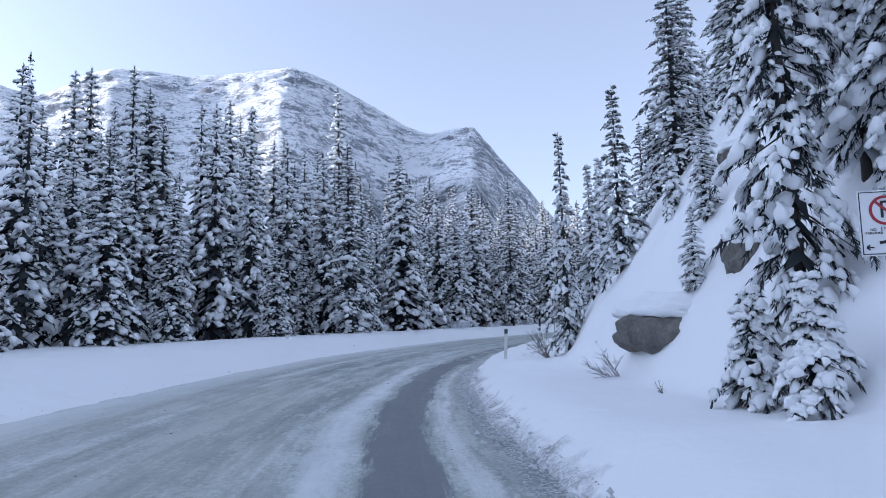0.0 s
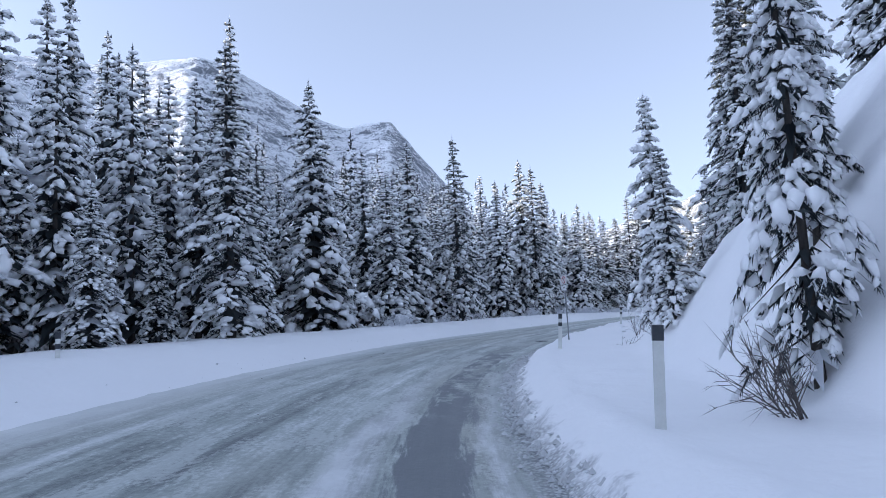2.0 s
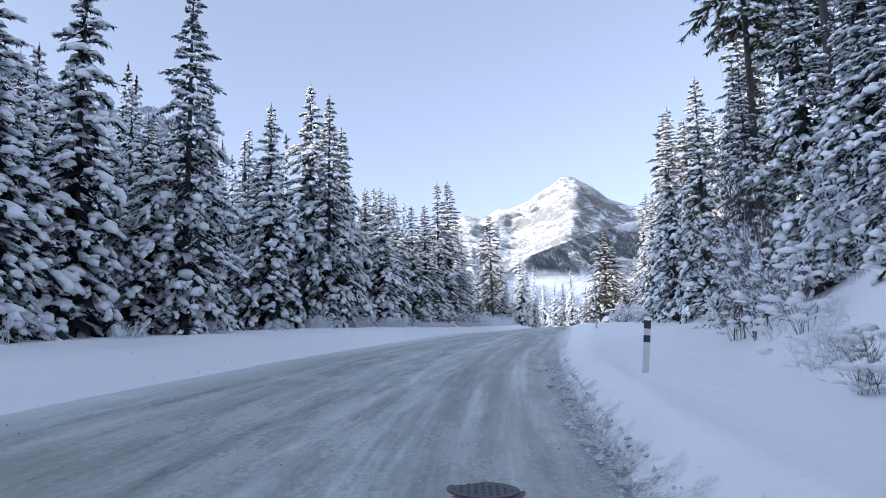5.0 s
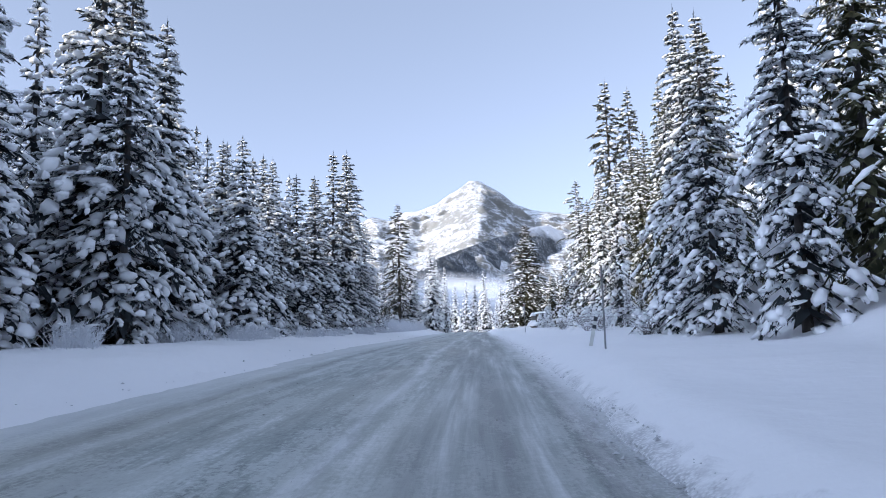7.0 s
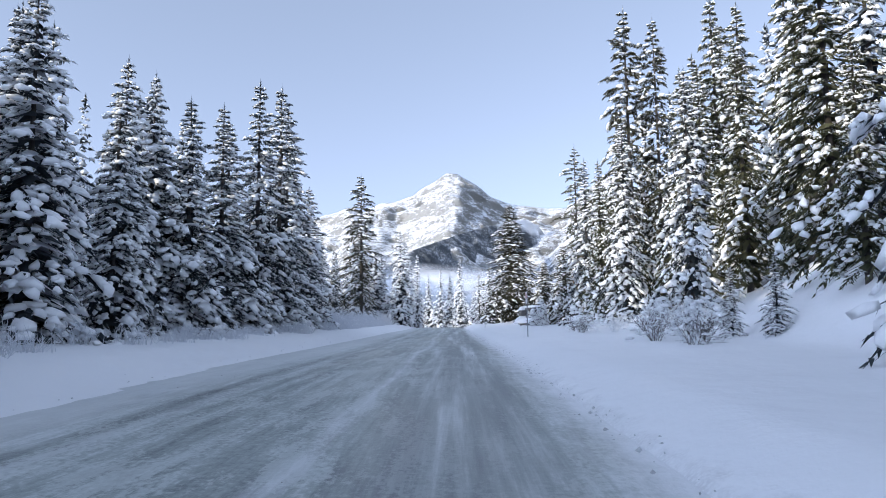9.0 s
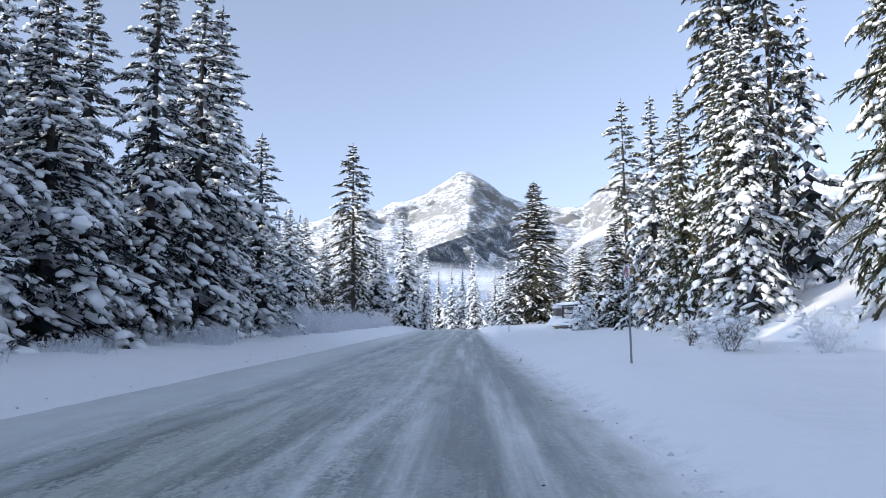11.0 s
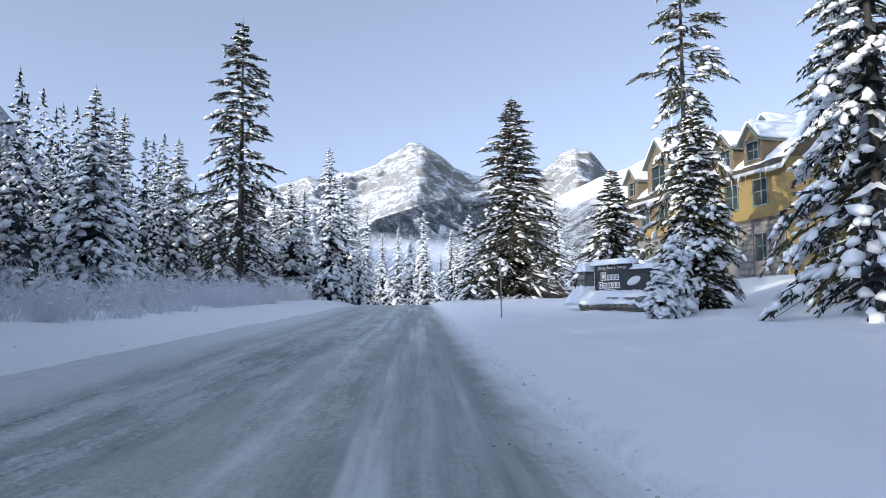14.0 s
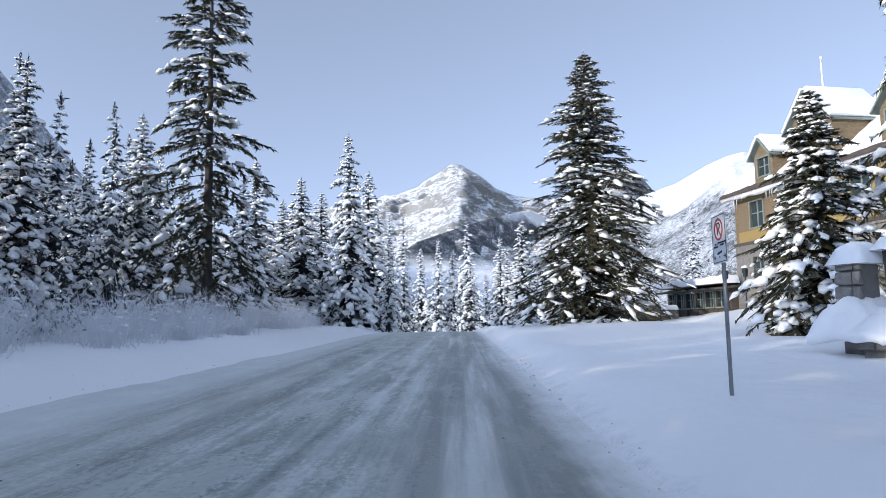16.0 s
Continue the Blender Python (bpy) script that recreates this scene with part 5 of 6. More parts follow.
BOARD = plain("charcoal_board", (0.035, 0.038, 0.042), (0.065, 0.068, 0.072), 2.0, 0.65, bump=0.15)
LETTER = plain("cream_paint", (0.72, 0.72, 0.7), (0.8, 0.8, 0.78), 6, 0.6)
FLAGWHITE = plain("white_pole", (0.74, 0.75, 0.76), (0.82, 0.82, 0.83), 3, 0.4)
ICE = plain("icicles", (0.6, 0.66, 0.72), (0.8, 0.84, 0.88), 8, 0.2, spec=0.5)


def pane_material():
    m, n, l, p = material("window_glass", 0.06, 0.0, 0.6)
    p.inputs["Base Color"].default_value = (0.035, 0.05, 0.055, 1)
    return m


PANE = pane_material()


def stone_shape(w, d, h, seed):
    bm = block((w, d, h), bevel=min(w, h) * 0.16)
    for v in bm.verts:
        v.co += Vector((noise.noise(v.co * 4 + Vector((seed, 0, 0))), noise.noise(v.co * 4 + Vector((0, seed, 0))), noise.noise(v.co * 4 + Vector((0, 0, seed))))) * min(w, h) * 0.12
    me = bpy.data.meshes.new("stone")
    bm.normal_update()
    bm.to_mesh(me)
    bm.free()
    me.materials.append(STONE)
    return me


STONES = [stone_shape(1.0, 1.0, 1.0, 2.0 + k) for k in range(6)]


def lay_stones(parent, x0, x1, z0, z1, y, thick, course, long, seed, limit=300):
    """Rough courses of single stones on a wall's face, proud of the mortar; local x along the wall, -y outwards."""
    rnd = random.Random(seed)
    z = z0
    n = 0
    while z < z1 - 0.05:
        h = min(course * rnd.uniform(0.75, 1.25), z1 - z)
        x = x0
        while x < x1 - 0.05 and n < limit:
            w = min(long * rnd.uniform(0.55, 1.45), x1 - x)
            o = new("stone", rnd.choice(STONES))
            o.parent = parent
            o.matrix_basis = Matrix.LocRotScale((x + w / 2, y, z + h / 2), Euler((0, rnd.uniform(-0.04, 0.04), 0)), (w * 0.94, thick * rnd.uniform(0.8, 1.3), h * 0.92))
            x += w
            n += 1
        z += h


def snow_slab(name, parent, x0, x1, y0, y1, z, thick, mat=None, seed=0.0, sag=0.06):
    """A bed of snow with a soft rounded, uneven edge, on a level top."""
    nx, ny = max(6, int((x1 - x0) / 0.16)), max(5, int((y1 - y0) / 0.12))
    bm = bmesh.new()
    top = []
    for i in range(nx + 1):
        row = []
        for j in range(ny + 1):
            u, v = i / nx, j / ny
            ex, ey = min(u, 1 - u) * (x1 - x0), min(v, 1 - v) * (y1 - y0)
            e = min(ex, ey)
            k = math.sqrt(max(0.0, 1 - (1 - min(1, e / (thick * 0.9))) ** 2))
            x, y = x0 + u * (x1 - x0), y0 + v * (y1 - y0)
            w = noise.noise(Vector((x * 1.3, y * 1.3, seed)))
            edge = 0.05 * noise.noise(Vector((x * 2.5, y * 2.5, seed + 3)))
            row.append(bm.verts.new((x + (edge if ex < 0.05 else 0), y + (edge if ey < 0.05 else 0), z - sag * (1 - k) + thick * k * (1 + 0.25 * w))))
        top.append(row)
    for i in range(nx):
        for j in range(ny):
            bm.faces.new((top[i][j], top[i + 1][j], top[i + 1][j + 1], top[i][j + 1]))
    low = [bm.verts.new((a.co.x, a.co.y, z - sag - 0.01)) for a in (top[0][0], top[nx][0], top[nx][ny], top[0][ny])]
    bm.faces.new(low[::-1])
    return bm_part(name, bm, mat or SNOW, parent, "thick soft bed of snow", True)


def lodge_sign():
    root = new("lodge_sign")
    L = 3.9
    bm_part("board", block((L, 0.1, 0.95), (L / 2, 0, 0.475), 0.012), BOARD, root, "charcoal painted board")
    bm_part("header", block((2.45, 0.12, 0.29), (1.225, -0.012, 1.10), 0.012), BOARD, root, "narrow charcoal header board")
    for x in (0.06, L - 0.06):
        bm_part("frame", block((0.09, 0.14, 0.95), (x, 0, 0.475), 0.01), DARKWOOD, root)
    bm_part("frame", block((L, 0.14, 0.07), (L / 2, 0, 0.955), 0.01), DARKWOOD, root)
    for text, x in (("Dining", 0.53), ("Room", 1.11), ("&", 1.45), ("Lounge", 1.91)):
        writing("lettering", text, 0.185, (x, -0.075, 1.06), LETTER, root, label="cream letters", spread=1.1)
    # the name and emblem, as plain outlined forms
    for z, tall, items in ((0.69, 0.36, ((0.62, 0.42), (1.0, 0.26), (1.29, 0.26), (1.58, 0.24))), (0.31, 0.3, ((0.42, 0.3), (0.74, 0.28), (1.05, 0.28), (1.35, 0.28), (1.64, 0.26)))):
        for x, w in items:
            h = tall if w > 0.29 else 0.25
            low = z - (tall - h) / 2
            bm_part("emblem", block((w * 0.94, 0.02, h), (x, -0.056, low), 0.009), LETTER, root)
            bm_part("emblem", block((w * 0.94 - 0.09, 0.02, h - 0.09), (x, -0.0585, low), 0.006), BOARD, root)
            bm_part("emblem", block((w * 0.94 - 0.17, 0.02, h - 0.17), (x, -0.061, low), 0.006), LETTER, root)
    bm_part("emblem", block((0.7, 0.02, 0.045), (1.0, -0.056, 0.12), 0.009, turn=pose(0, 0, 0, 0, 5, 0)), LETTER, root)
    bm = bmesh.new()
    bmesh.ops.create_uvsphere(bm, u_segments=24, v_segments=10, radius=1.0, matrix=Matrix.LocRotScale((2.65, -0.052, 0.45), Euler((0, -0.25, 0)), (0.44, 0.012, 0.17)))
    bm_part("emblem", bm, LETTER, root, "cream oval emblem", True)
    snow_slab("snow_cap", root, -0.12, 2.6, -0.25, 0.3, 1.245, 0.2, seed=2.0)
    snow_slab("snow_cap", root, 2.58, L + 0.1, -0.2, 0.28, 0.99, 0.14, seed=5.0)
    tagged(root, "charcoal lodge signboard with cream lettering under thick snow", "sign board")
    place = LODGE_SIGN
    root.matrix_basis = place
    # low stone bed in front
    wall = new("stone_planter")
    bm_part("core", block((4.6, 0.35, 0.8), (2.4, -0.7, -0.6), 0.04), MORTAR, wall)
    lay_stones(wall, 0.1, 4.8, -0.68, -0.2, -0.92, 0.3, 0.25, 0.6, 4)
    bm_part("end_pillar", block((0.5, 0.5, 2.2), (-0.42, -0.2, -0.1), 0.08), MORTAR, wall, "rough stone end pillar")
    lay_stones(wall, -0.7, -0.14, -0.5, 1.0, -0.47, 0.12, 0.24, 0.3, 6)
    snow_slab("snow_cap", wall, -0.8, -0.04, -0.6, 0.2, 1.0, 0.36, seed=9.0)
    drape = bmesh.new()
    rows = []
    for i in range(61):
        x = -0.9 + i * 0.1
        bow = 0.3 * math.sin(x * 0.75 + 0.4) + 0.22 * noise.noise(Vector((x * 1.1, 0, 3)))
        row = []
        for j in range(15):
            v = j / 14
            y = 0.12 - v * (1.35 + bow * 0.5)
            z = 0.04 - 0.16 * v - 0.34 * max(0.0, v - 0.62) * 2.6 + 0.16 * bow + 0.1 * noise.noise(Vector((x * 1.7, y * 1.7, 8))) + 0.09 * noise.noise(Vector((x * 4.2, y * 4.2, 3)))
            z += 0.3 * math.exp(-(((x + 0.45) / 0.42) ** 4)) * (1 - max(0.0, v - 0.5) * 2) ** 0.5
            row.append(drape.verts.new((x, y, z)))
        for y, z in ((row[-1].co.y + 0.07, row[-1].co.z - 0.1), (-0.6, row[-1].co.z - 0.06)):
            row.append(drape.verts.new((x, y, z)))
        rows.append(row)
    for a, b in zip(rows, rows[1:]):
        for j in range(16):
            drape.faces.new((a[j], a[j + 1], b[j + 1], b[j]))
    bm_part("snow_cap", drape, SNOW, wall, "thick sagging drape of snow", True)
    tagged(wall, "low field-stone planter wall heaped with snow", "stone wall")
    wall.matrix_basis = place


LODGE_SIGN = pose(81.4, 133.7, 5.43, 0, 0, math.degrees(math.atan2(129.9 - 133.7, 80.3 - 81.4)))
lodge_sign()


def stone_wall():
    root = new("stone_wall")
    bm_part("core", block((4.9, 0.6, 2.0), (2.45, 0, -0.35), 0.03), MORTAR, root)
    bm_part("core", block((2.0, 0.7, 2.35), (2.5, 0, -0.2), 0.03), MORTAR, root)
    lay_stones(root, 0.0, 1.5, -0.5, 0.62, -0.3, 0.14, 0.26, 0.45, 21)
    lay_stones(root, 1.5, 3.5, -0.5, 0.95, -0.36, 0.14, 0.28, 0.5, 22)
    lay_stones(root, 3.5, 4.9, -0.5, 0.62, -0.3, 0.14, 0.26, 0.45, 23)
    snow_slab("snow_cap", root, -0.1, 1.5, -0.42, 0.4, 0.65, 0.3, seed=1.0)
    snow_slab("snow_cap", root, 1.45, 3.55, -0.5, 0.45, 0.98, 0.32, seed=4.0)
    snow_slab("snow_cap", root, 3.5, 5.0, -0.42, 0.4, 0.65, 0.3, seed=6.0)
    tagged(root, "stepped field-stone wall capped with thick snow", "stone wall")
    root.matrix_basis = pose(106.4, 161.5, 5.55, 0, 0, math.degrees(math.atan2(158.6 - 161.5, 110.6 - 106.4)))


stone_wall()

LX, LY, LZ = 101.3, 134.0, 6.2
LODGE_TURN = math.degrees(math.atan2(154.7 - LY, 111.8 - LX))
LODGE = pose(LX, LY, LZ, 0, 0, LODGE_TURN)


def wall_panel(root, name, x0, x1, z0, z1, y, thick, holes, mat, label=""):
    """A wall along local x whose windows are real openings."""
    xs = sorted({x0, x1, *[h[0] for h in holes], *[h[1] for h in holes]})
    zs = sorted({z0, z1, *[h[2] for h in holes], *[h[3] for h in holes]})
    bm = bmesh.new()
    for a, b in zip(xs, xs[1:]):
        for c, d in zip(zs, zs[1:]):
            if any(h[0] <= a and b <= h[1] and h[2] <= c and d <= h[3] for h in holes):
                continue
            block((b - a, thick, d - c), ((a + b) / 2, y, (c + d) / 2), bm=bm)
    bmesh.ops.remove_doubles(bm, verts=bm.verts, dist=0.0005)
    return bm_part(name, bm, mat, root, label)


def lodge_window(root, x0, x1, z0, z1, y, bars=1):
    w = new("window")
    w.parent = root
    me = block((x1 - x0, 0.02, z1 - z0), ((x0 + x1) / 2, y, (z0 + z1) / 2))
    bm_part("pane", me, PANE, w, "dark reflecting glass")
    for a, b, c, d in ((x0 - 0.09, x1 + 0.09, z1, z1 + 0.1), (x0 - 0.12, x1 + 0.12, z0 - 0.1, z0), (x0 - 0.09, x0, z0, z1), (x1, x1 + 0.09, z0, z1)):
        bm_part("frame", block((b - a, 0.16, d - c), ((a + b) / 2, y + 0.1, (c + d) / 2), 0.008), TRIM, w)
    for k in range(bars):
        x = x0 + (x1 - x0) * (k + 1) / (bars + 1)
        bm_part("bar", block((0.08, 0.07, z1 - z0), (x, y + 0.03, (z0 + z1) / 2), 0.004), TRIM, w)
    bm_part("bar", block((x1 - x0, 0.05, 0.05), ((x0 + x1) / 2, y + 0.025, z0 + (z1 - z0) * 0.55), 0.004), TRIM, w)


def lodge():
    """Local x runs along the long front, +y faces the road."""
    root = new("lodge")
    L, W = 23.0, 10.0
    s0, s1, s2 = 0.0, 4.2, 8.1
    ups = [(1.6 + 3.05 * k, 3.0 + 3.05 * k, 5.3, 7.0) for k in range(7)]
    lows = [(1.7 + 3.05 * k, 2.8 + 3.05 * k, 1.5, 3.3) for k in range(7)]
    wall_panel(root, "stone_wall", -0.12, L, s0 - 2.0, s1, -0.15, 0.5, lows, MORTAR, "ground storey of field stone")
    wall_panel(root, "siding_wall", 0, L, s1, s2, -0.2, 0.3, ups, SIDING, "ochre board siding")
    holes = [(-3.5, -2.4, 1.5, 3.2), (-7.6, -6.5, 1.5, 3.2)]
    end = new("end_wall")
    end.parent = root
    end.matrix_basis = pose(0, 0, 0, 0, 0, 90)
    # end wall: local x of the child runs from the front to the back
    wall_panel(end, "siding_wall", -W, 0, s0 - 2.0, s1, 0.12, 0.45, [(a, b, c, d) for a, b, c, d in holes], SIDING)
    wall_panel(end, "siding_wall", -W, 0, s1, s2, 0.12, 0.3, [(-3.6, -2.3, 5.2, 7.0), (-7.7, -6.4, 5.2, 7.0)], SIDING)
    bm = bmesh.new()
    tri = [bm.verts.new(c) for c in ((-W, 0.12, s2), (0, 0.12, s2), (-W / 2, 0.12, 12.2), (-W, -0.12, s2), (0, -0.12, s2), (-W / 2, -0.12, 12.2))]
    for q in ((0, 1, 2), (3, 5, 4), (0, 3, 4, 1), (1, 4, 5, 2), (2, 5, 3, 0)):
        bm.faces.new([tri[i] for i in q])
    bm_part("gable", bm, SHINGLE, end, "brown shingled gable")
    for a, b, c, d in ((-3.6, -2.3, 5.2, 7.0), (-7.7, -6.4, 5.2, 7.0), *holes):
        lodge_window(end, a, b, c, d, 0.1)
    # plain back and far end
    bm_part("back_wall", block((L, 0.3, s2 + 2), (L / 2, -W, s2 / 2 - 1), 0.0), SIDING, root)
    bm_part("far_wall", block((0.3, W, s2 + 2), (L - 0.15, -W / 2, s2 / 2 - 1), 0.0), SHINGLE, root, "brown shingled end wall")
    bm_part("belt", block((L + 0.2, 0.14, 0.22), (L / 2, 0.08, s1 + 0.06), 0.01), DARKWOOD, root, "dark timber belt course")
    # siding boards
    board = bpy.data.meshes.new("board")
    bm = block((1, 1, 1), bevel=0.0)
    bm.to_mesh(board)
    bm.free()
    board.materials.append(SIDING)
    # far boards: brown shingle tone, with the shade on that end put in
    brown_shade_board = board.copy()
    brown_shade_board.materials[0] = SHINGLE
    for k in range(18):
        z = s1 + 0.2 + k * 0.205
        gaps = [(a - 0.1, b + 0.1) for a, b, c, d in ups if c - 0.15 < z < d + 0.15]
        x = 0.0
        for a, b in gaps + [(L, L)]:
            o = new("board", board if x + a < 27 else brown_shade_board)
            o.parent = root
            o.matrix_basis = Matrix.LocRotScale(((x + a) / 2, -0.035, z), Euler((-0.09, 0, 0)), (a - x, 0.03, 0.2))
            x = b
        o = new("board", board)
        o.parent = end
        o.matrix_basis = Matrix.LocRotScale((-W / 2, 0.285, z), Euler((-0.09, 0, 0)), (W, 0.03, 0.2))
        if any(c - 0.15 < z < d + 0.15 for a, b, c, d in ((0, 0, 5.2, 7.0),)):
            o.matrix_basis = Matrix.LocRotScale((-1.1, 0.285, z), Euler((-0.09, 0, 0)), (2.2, 0.03, 0.2))
            for a, b in ((-6.3, -3.7), (-10.0, -7.8)):
                q = new("board", board)
                q.parent = end
                q.matrix_basis = Matrix.LocRotScale(((a + b) / 2, 0.285, z), Euler((-0.09, 0, 0)), (b - a, 0.03, 0.2))
    front = new("stone_face")
    front.parent = root
    front.matrix_basis = pose(0, 0, 0, 0, 0, 180)
    edge = [0.0] + [v for a, b, c, d in lows[:4] for v in (a - 0.1, b + 0.1)] + [12.0]
    for k in range(0, len(edge), 2):
        lay_stones(front, -edge[k + 1], -edge[k], -0.6, 4.1, -0.12, 0.16, 0.36, 0.6, 40 + k, 70)
    for a, b, c, d in ups:
        lodge_window(root, a, b, c, d, -0.16)
    for a, b, c, d in lows:
        lodge_window(root, a, b, c, d, -0.1)
    # roof: two slopes with an overhang, and its snow
    eave, ridge = s2 - 0.35, 12.3
    for side, name in ((0, "roof_slope"), (1, "roof_slope")):
        for thick, lift, mat, nm, over in ((0.18, 0.0, DARKWOOD, name, 0.7), (0.42, 0.24, SNOW, "roof_snow", 0.62)):
            bm = bmesh.new()
            n, m = 60, 18
            grid = []
            for i in range(n + 1):
                row = []
                for j in range(m + 1):
                    u, v = i / n, j / m
                    x = -0.7 + u * (L + 1.4)
                    y0 = over if side == 0 else -W - over
                    y = y0 + (-W / 2 - y0) * v
                    z = eave + (ridge - eave) * v + lift
                    if mat is SNOW:
                        z += 0.16 * noise.noise(Vector((x * 0.5, y * 0.5 + side * 9, 2))) + 0.08 * noise.noise(Vector((x * 1.6, y * 1.6, 5)))
                        z -= 0.3 * max(0.0, 1 - v * 9)
                    row.append(bm.verts.new((x, y, z)))
                grid.append(row)
            fs = [bm.faces.new((grid[i][j], grid[i + 1][j], grid[i + 1][j + 1], grid[i][j + 1])) for i in range(n) for j in range(m)]
            ext = bmesh.ops.extrude_face_region(bm, geom=fs)
            bmesh.ops.translate(bm, verts=[g for g in ext["geom"] if isinstance(g, bmesh.types.BMVert)], vec=(0, 0, -thick))
            bmesh.ops.recalc_face_normals(bm, faces=bm.faces)
            bm_part(nm, bm, mat, root, "deep snow on the roof" if mat is SNOW else "", mat is SNOW)
    # dormers along the front
    for k, (x, base, w) in enumerate(((2.4, 8.2, 1.9), (5.4, 8.2, 1.9), (8.4, 8.2, 1.9), (14.5, 8.0, 3.6), (19.0, 8.2, 1.9), (4.0, 9.6, 1.4))):
        dm = new("dormer")
        dm.parent = root
        dm.matrix_basis = pose(x, 0.25 if base < 9 else -2.1, base, 0, 0, 0)
        h = 1.5 if w < 3 else 2.4
        wall_panel(dm, "front", -w / 2, w / 2, -0.5, h, 0, 0.2, [(-w * 0.3, w * 0.3, 0.2, h - 0.15)], SHINGLE)
        lodge_window(dm, -w * 0.3, w * 0.3, 0.2, h - 0.15, -0.02)
        for sx in (-1, 1):
            bm_part("cheek", block((0.14, 3.2, h + 0.5), (sx * (w / 2 - 0.07), -1.7, h / 2 - 0.25)), SHINGLE, dm)
        bm = bmesh.new()
        pk = w * 0.55
        t = [bm.verts.new(c) for c in ((-w / 2, 0.1, h), (w / 2, 0.1, h), (0, 0.1, h + pk), (-w / 2, -0.1, h), (w / 2, -0.1, h), (0, -0.1, h + pk))]
        for q in ((0, 1, 2), (3, 5, 4), (0, 3, 4, 1), (1, 4, 5, 2), (2, 5, 3, 0)):
            bm.faces.new([t[i] for i in q])
        bm_part("gable", bm, SHINGLE, dm)
        for sx in (-1, 1):
            ang = math.degrees(math.atan2(pk, w / 2))
            ln = math.hypot(pk, w / 2) + 0.35
            mid = Vector((sx * (w / 4 + 0.1), -1.5, h + pk / 2 - 0.05))
            bm_part("roof", block((ln, 4.0, 0.1), mid, 0.0, turn=pose(0, 0, 0, 0, sx * ang, 0)), TRIM, dm)
            bm_part("roof_snow", block((ln * 0.97, 3.9, 0.3), mid + Vector((sx * 0.1, 0, 0.2)), 0.11, turn=pose(0, 0, 0, 0, sx * ang, 0)), SNOW, dm, "rounded snow on the dormer", True)
    # icicles under the eave
    heap = Heap()
    rnd = np.random.default_rng(3)
    for _ in range(150):
        x = rnd.uniform(-0.5, L)
        ln = rnd.uniform(0.2, 1.2) * (1 if math.sin(x * 2.1) > -0.2 else 0.4)
        heap.add(spike_shape(5), np.array((x, 0.62 + rnd.uniform(-0.05, 0.03), eave - 0.05)), np.array((0, 0, -ln)), np.array((0.035, 0, 0)), np.array((0, 0.035, 0)))
    part("icicles", *heap.out(), ICE, root, "row of long icicles", smooth=False)["kind"] = "stuff"
    tagged(root, "large lodge of ochre boards over stone with snowy dormered roof", "lodge")
    root.matrix_basis = LODGE @ Matrix.Diagonal((1, 1, 1, 1))
    # low entrance wing beyond the far end
    wing = new("entrance_wing")
    bm_part("wall", block((9.0, 5.0, 3.4), (4.6, -2.5, -0.1), 0.0), DARKWOOD, wing, "dark timber walls")
    for k in range(6):
        lodge_window(wing, 0.7 + 1.4 * k, 1.7 + 1.4 * k, 0.1, 1.2, 0.02)
        bm_part("post", block((0.16, 0.16, 3.2), (0.35 + 1.4 * k, 0.1, 0.0), 0.01), DARKWOOD, wing)
    bm_part("roof", block((9.8, 6.4, 0.16), (4.6, -2.3, 1.68), 0.02, turn=pose(0, 0, 0, -6, 0, 0)), DARKWOOD, wing)
    snow_slab("roof_snow", wing, -0.3, 9.5, -5.4, 0.95, 1.75, 0.5, seed=3.0)
    tagged(wing, "low dark timber entrance wing with a snow-laden flat roof", "building wing")
    wing.matrix_basis = LODGE @ pose(L, 0.6, 0.0)
    for k in range(2):
        lamp = new("lantern")
        bm_part("post", tube(0.05, 3.4, (0, 0, 0.2), 10), SIGN_BLACK, lamp)
        bm_part("cage", tube(0.16, 0.42, (0, 0, 2.1), 6, 0.22), PANE, lamp)
        bm_part("roof", tube(0.26, 0.2, (0, 0, 2.42), 6, 0.04), SIGN_BLACK, lamp)
        v, f = blob_shape(4, 9)
        part("snow_cap", v * np.array((0.24, 0.24, 0.13)) + np.array((0, 0, 2.5)), f, SNOW, lamp, "snow cap")
        tagged(lamp, "black post lantern with a snow cap", "lantern", "lodge lanterns")
        lamp.matrix_basis = LODGE @ pose(L - 1.0 - 2.2 * k, 1.6, 0.0)
    pole = new("flagpole")
    bm_part("pole", tube(0.07, 5.0, (0, 0, 1.8), 10, 0.05), FLAGWHITE, pole)
    v, f = blob_shape(5, 8)
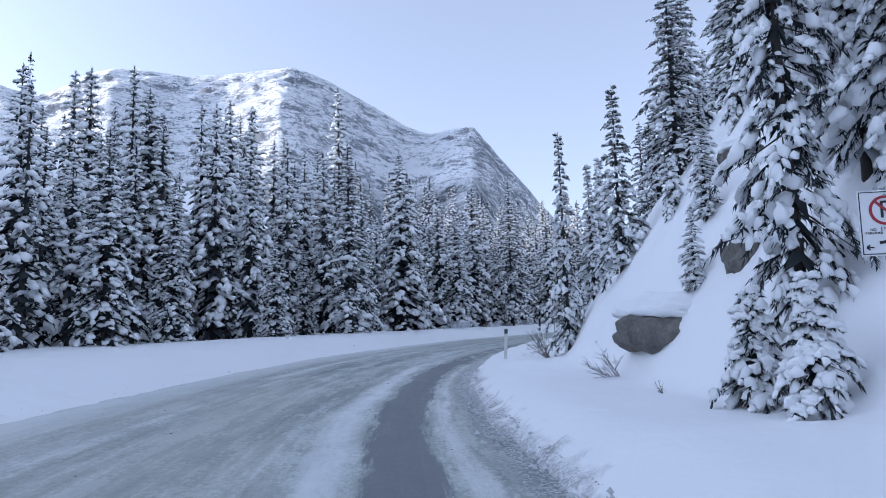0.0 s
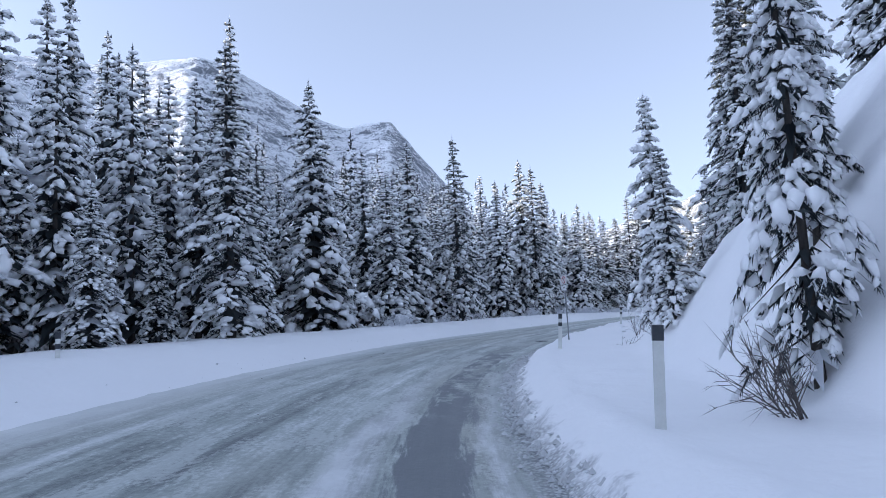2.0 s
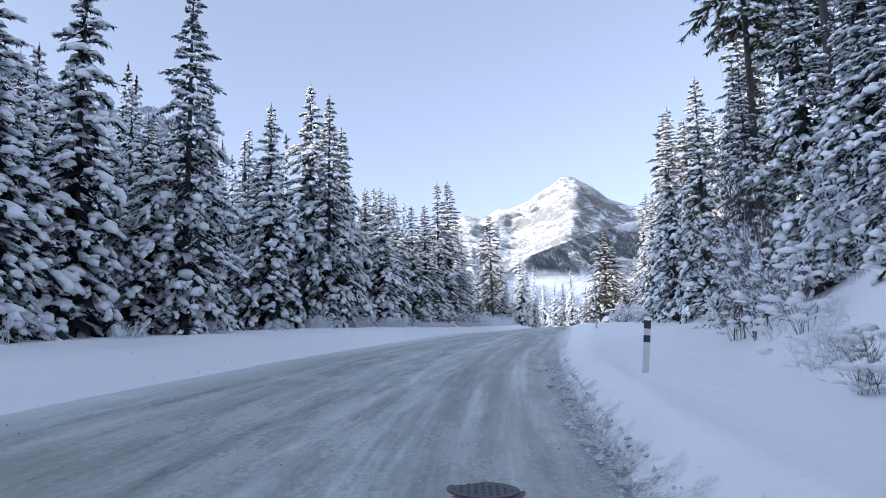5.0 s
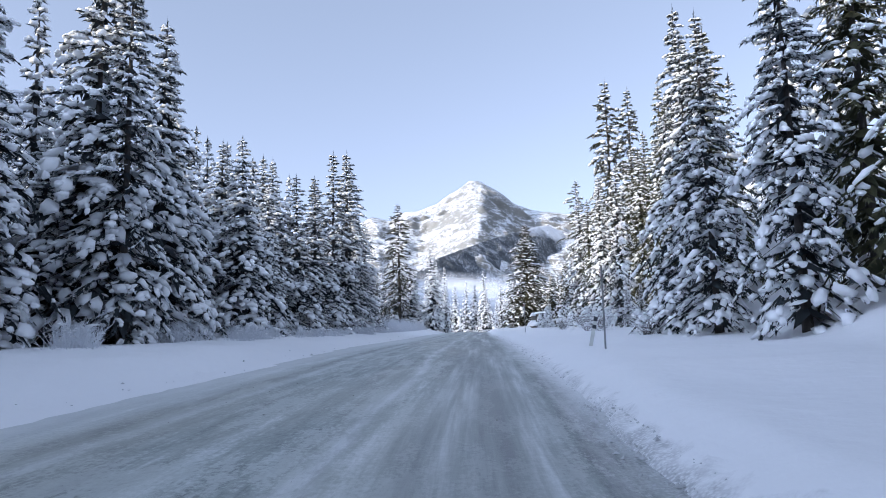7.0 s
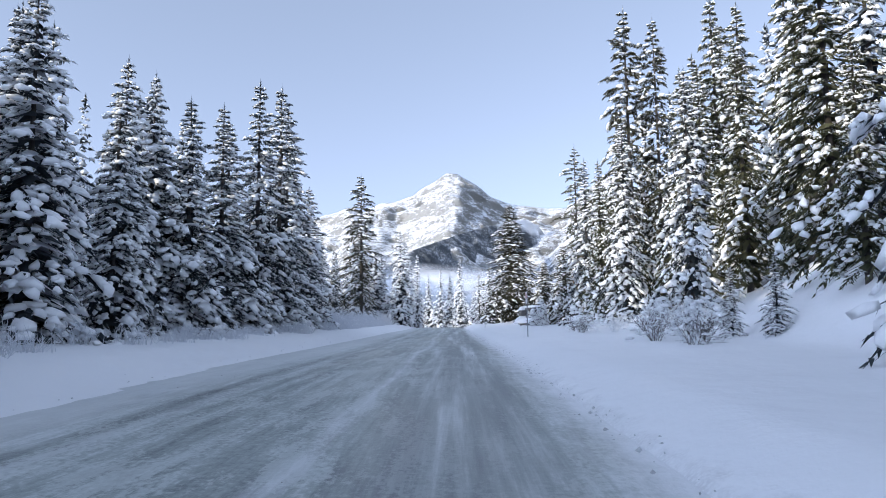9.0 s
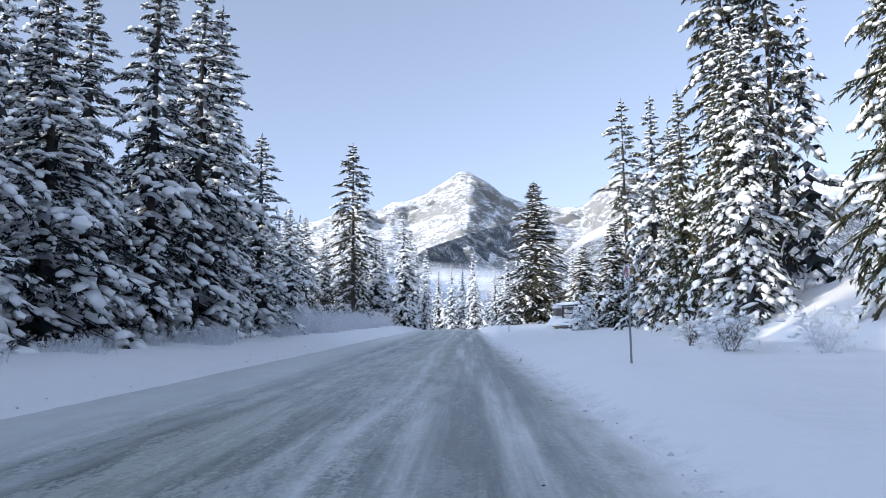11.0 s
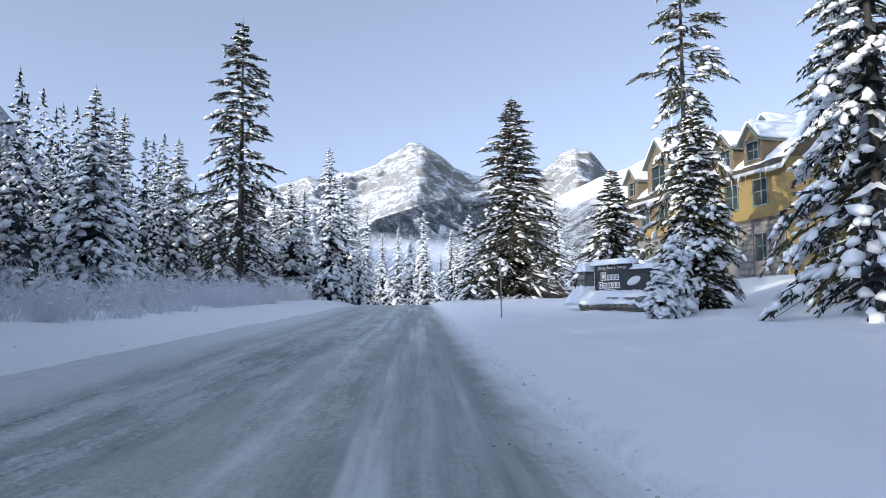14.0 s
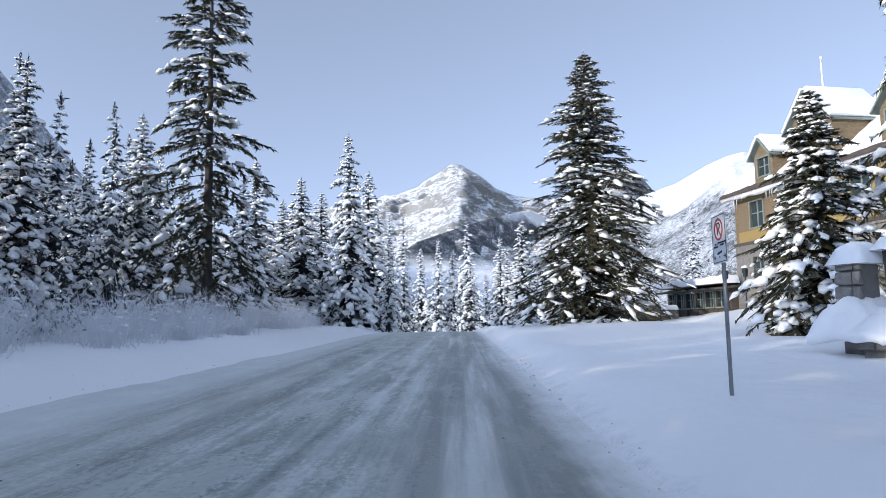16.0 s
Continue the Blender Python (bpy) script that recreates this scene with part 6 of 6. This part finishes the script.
    part("ball", v * 0.11 + np.array((0, 0, 4.35)), f, FLAGWHITE, pole)
    part("rope", *spike_tuple(), FLAGWHITE, pole)
    tagged(pole, "white flagpole standing on the lodge roof ridge", "flagpole")
    pole.matrix_basis = pose(110.5, 147.5, 17.1)


def spike_tuple():
    v, f = spike_shape(4)
    return np.stack([v[:, 1] * 0.012 + 0.1, v[:, 2] * 0.012, 4.2 - v[:, 0] * 4.0], 1), f


lodge()


# ---- low cloud in the valley ----
def mist_material():
    m, n, l, p = material("valley_mist", 1.0, 0.0, 0.0)
    p.inputs["Base Color"].default_value = (0.9, 0.92, 0.95, 1)
    v = where(n)
    sep = n.new("ShaderNodeVectorMath")
    sep.operation = "LENGTH"
    flat = n.new("ShaderNodeVectorMath")
    flat.operation = "MULTIPLY"
    flat.inputs[1].default_value = (1, 0, 1)
    l.new(v, flat.inputs[0])
    l.new(flat.outputs[0], sep.inputs[0])
    r = math_of(n, l, "SUBTRACT", 1.0, sep.outputs["Value"], True)
    nz = noise_of(n, l, v, 2.2, 6, 0.65)
    a = math_of(n, l, "MULTIPLY", math_of(n, l, "POWER", r, 1.1), math_of(n, l, "MULTIPLY", nz, 1.25), True)
    l.new(a, p.inputs["Alpha"])
    return m


MIST = mist_material()
for k, (b, e, far, w, h) in enumerate(((36.5, 3.4, 1050, 170, 34), (41.0, 3.0, 1150, 190, 38), (33.5, 4.2, 1000, 130, 28), (45.0, 2.4, 1100, 150, 30), (29.5, 2.0, 1000, 140, 24), (39.0, 4.0, 1250, 110, 26))):
    bm = bmesh.new()
    bmesh.ops.create_icosphere(bm, subdivisions=4, radius=1.0)
    for v in bm.verts:
        v.co *= 1 + 0.1 * noise.noise(v.co * 2.5 + Vector((k, 0, 0)))
    root = bm_part("low_cloud", bm, MIST, None, "", True)
    tagged(root, "thin white mist lying in the valley below the peak", "mist", "valley mist")
    br = radians(b)
    root.matrix_basis = Matrix.LocRotScale((60 + far * math.sin(br), 100 + far * math.cos(br), 4 + far * math.tan(radians(e))), Euler((0, 0, -br)), (w, 60, h))
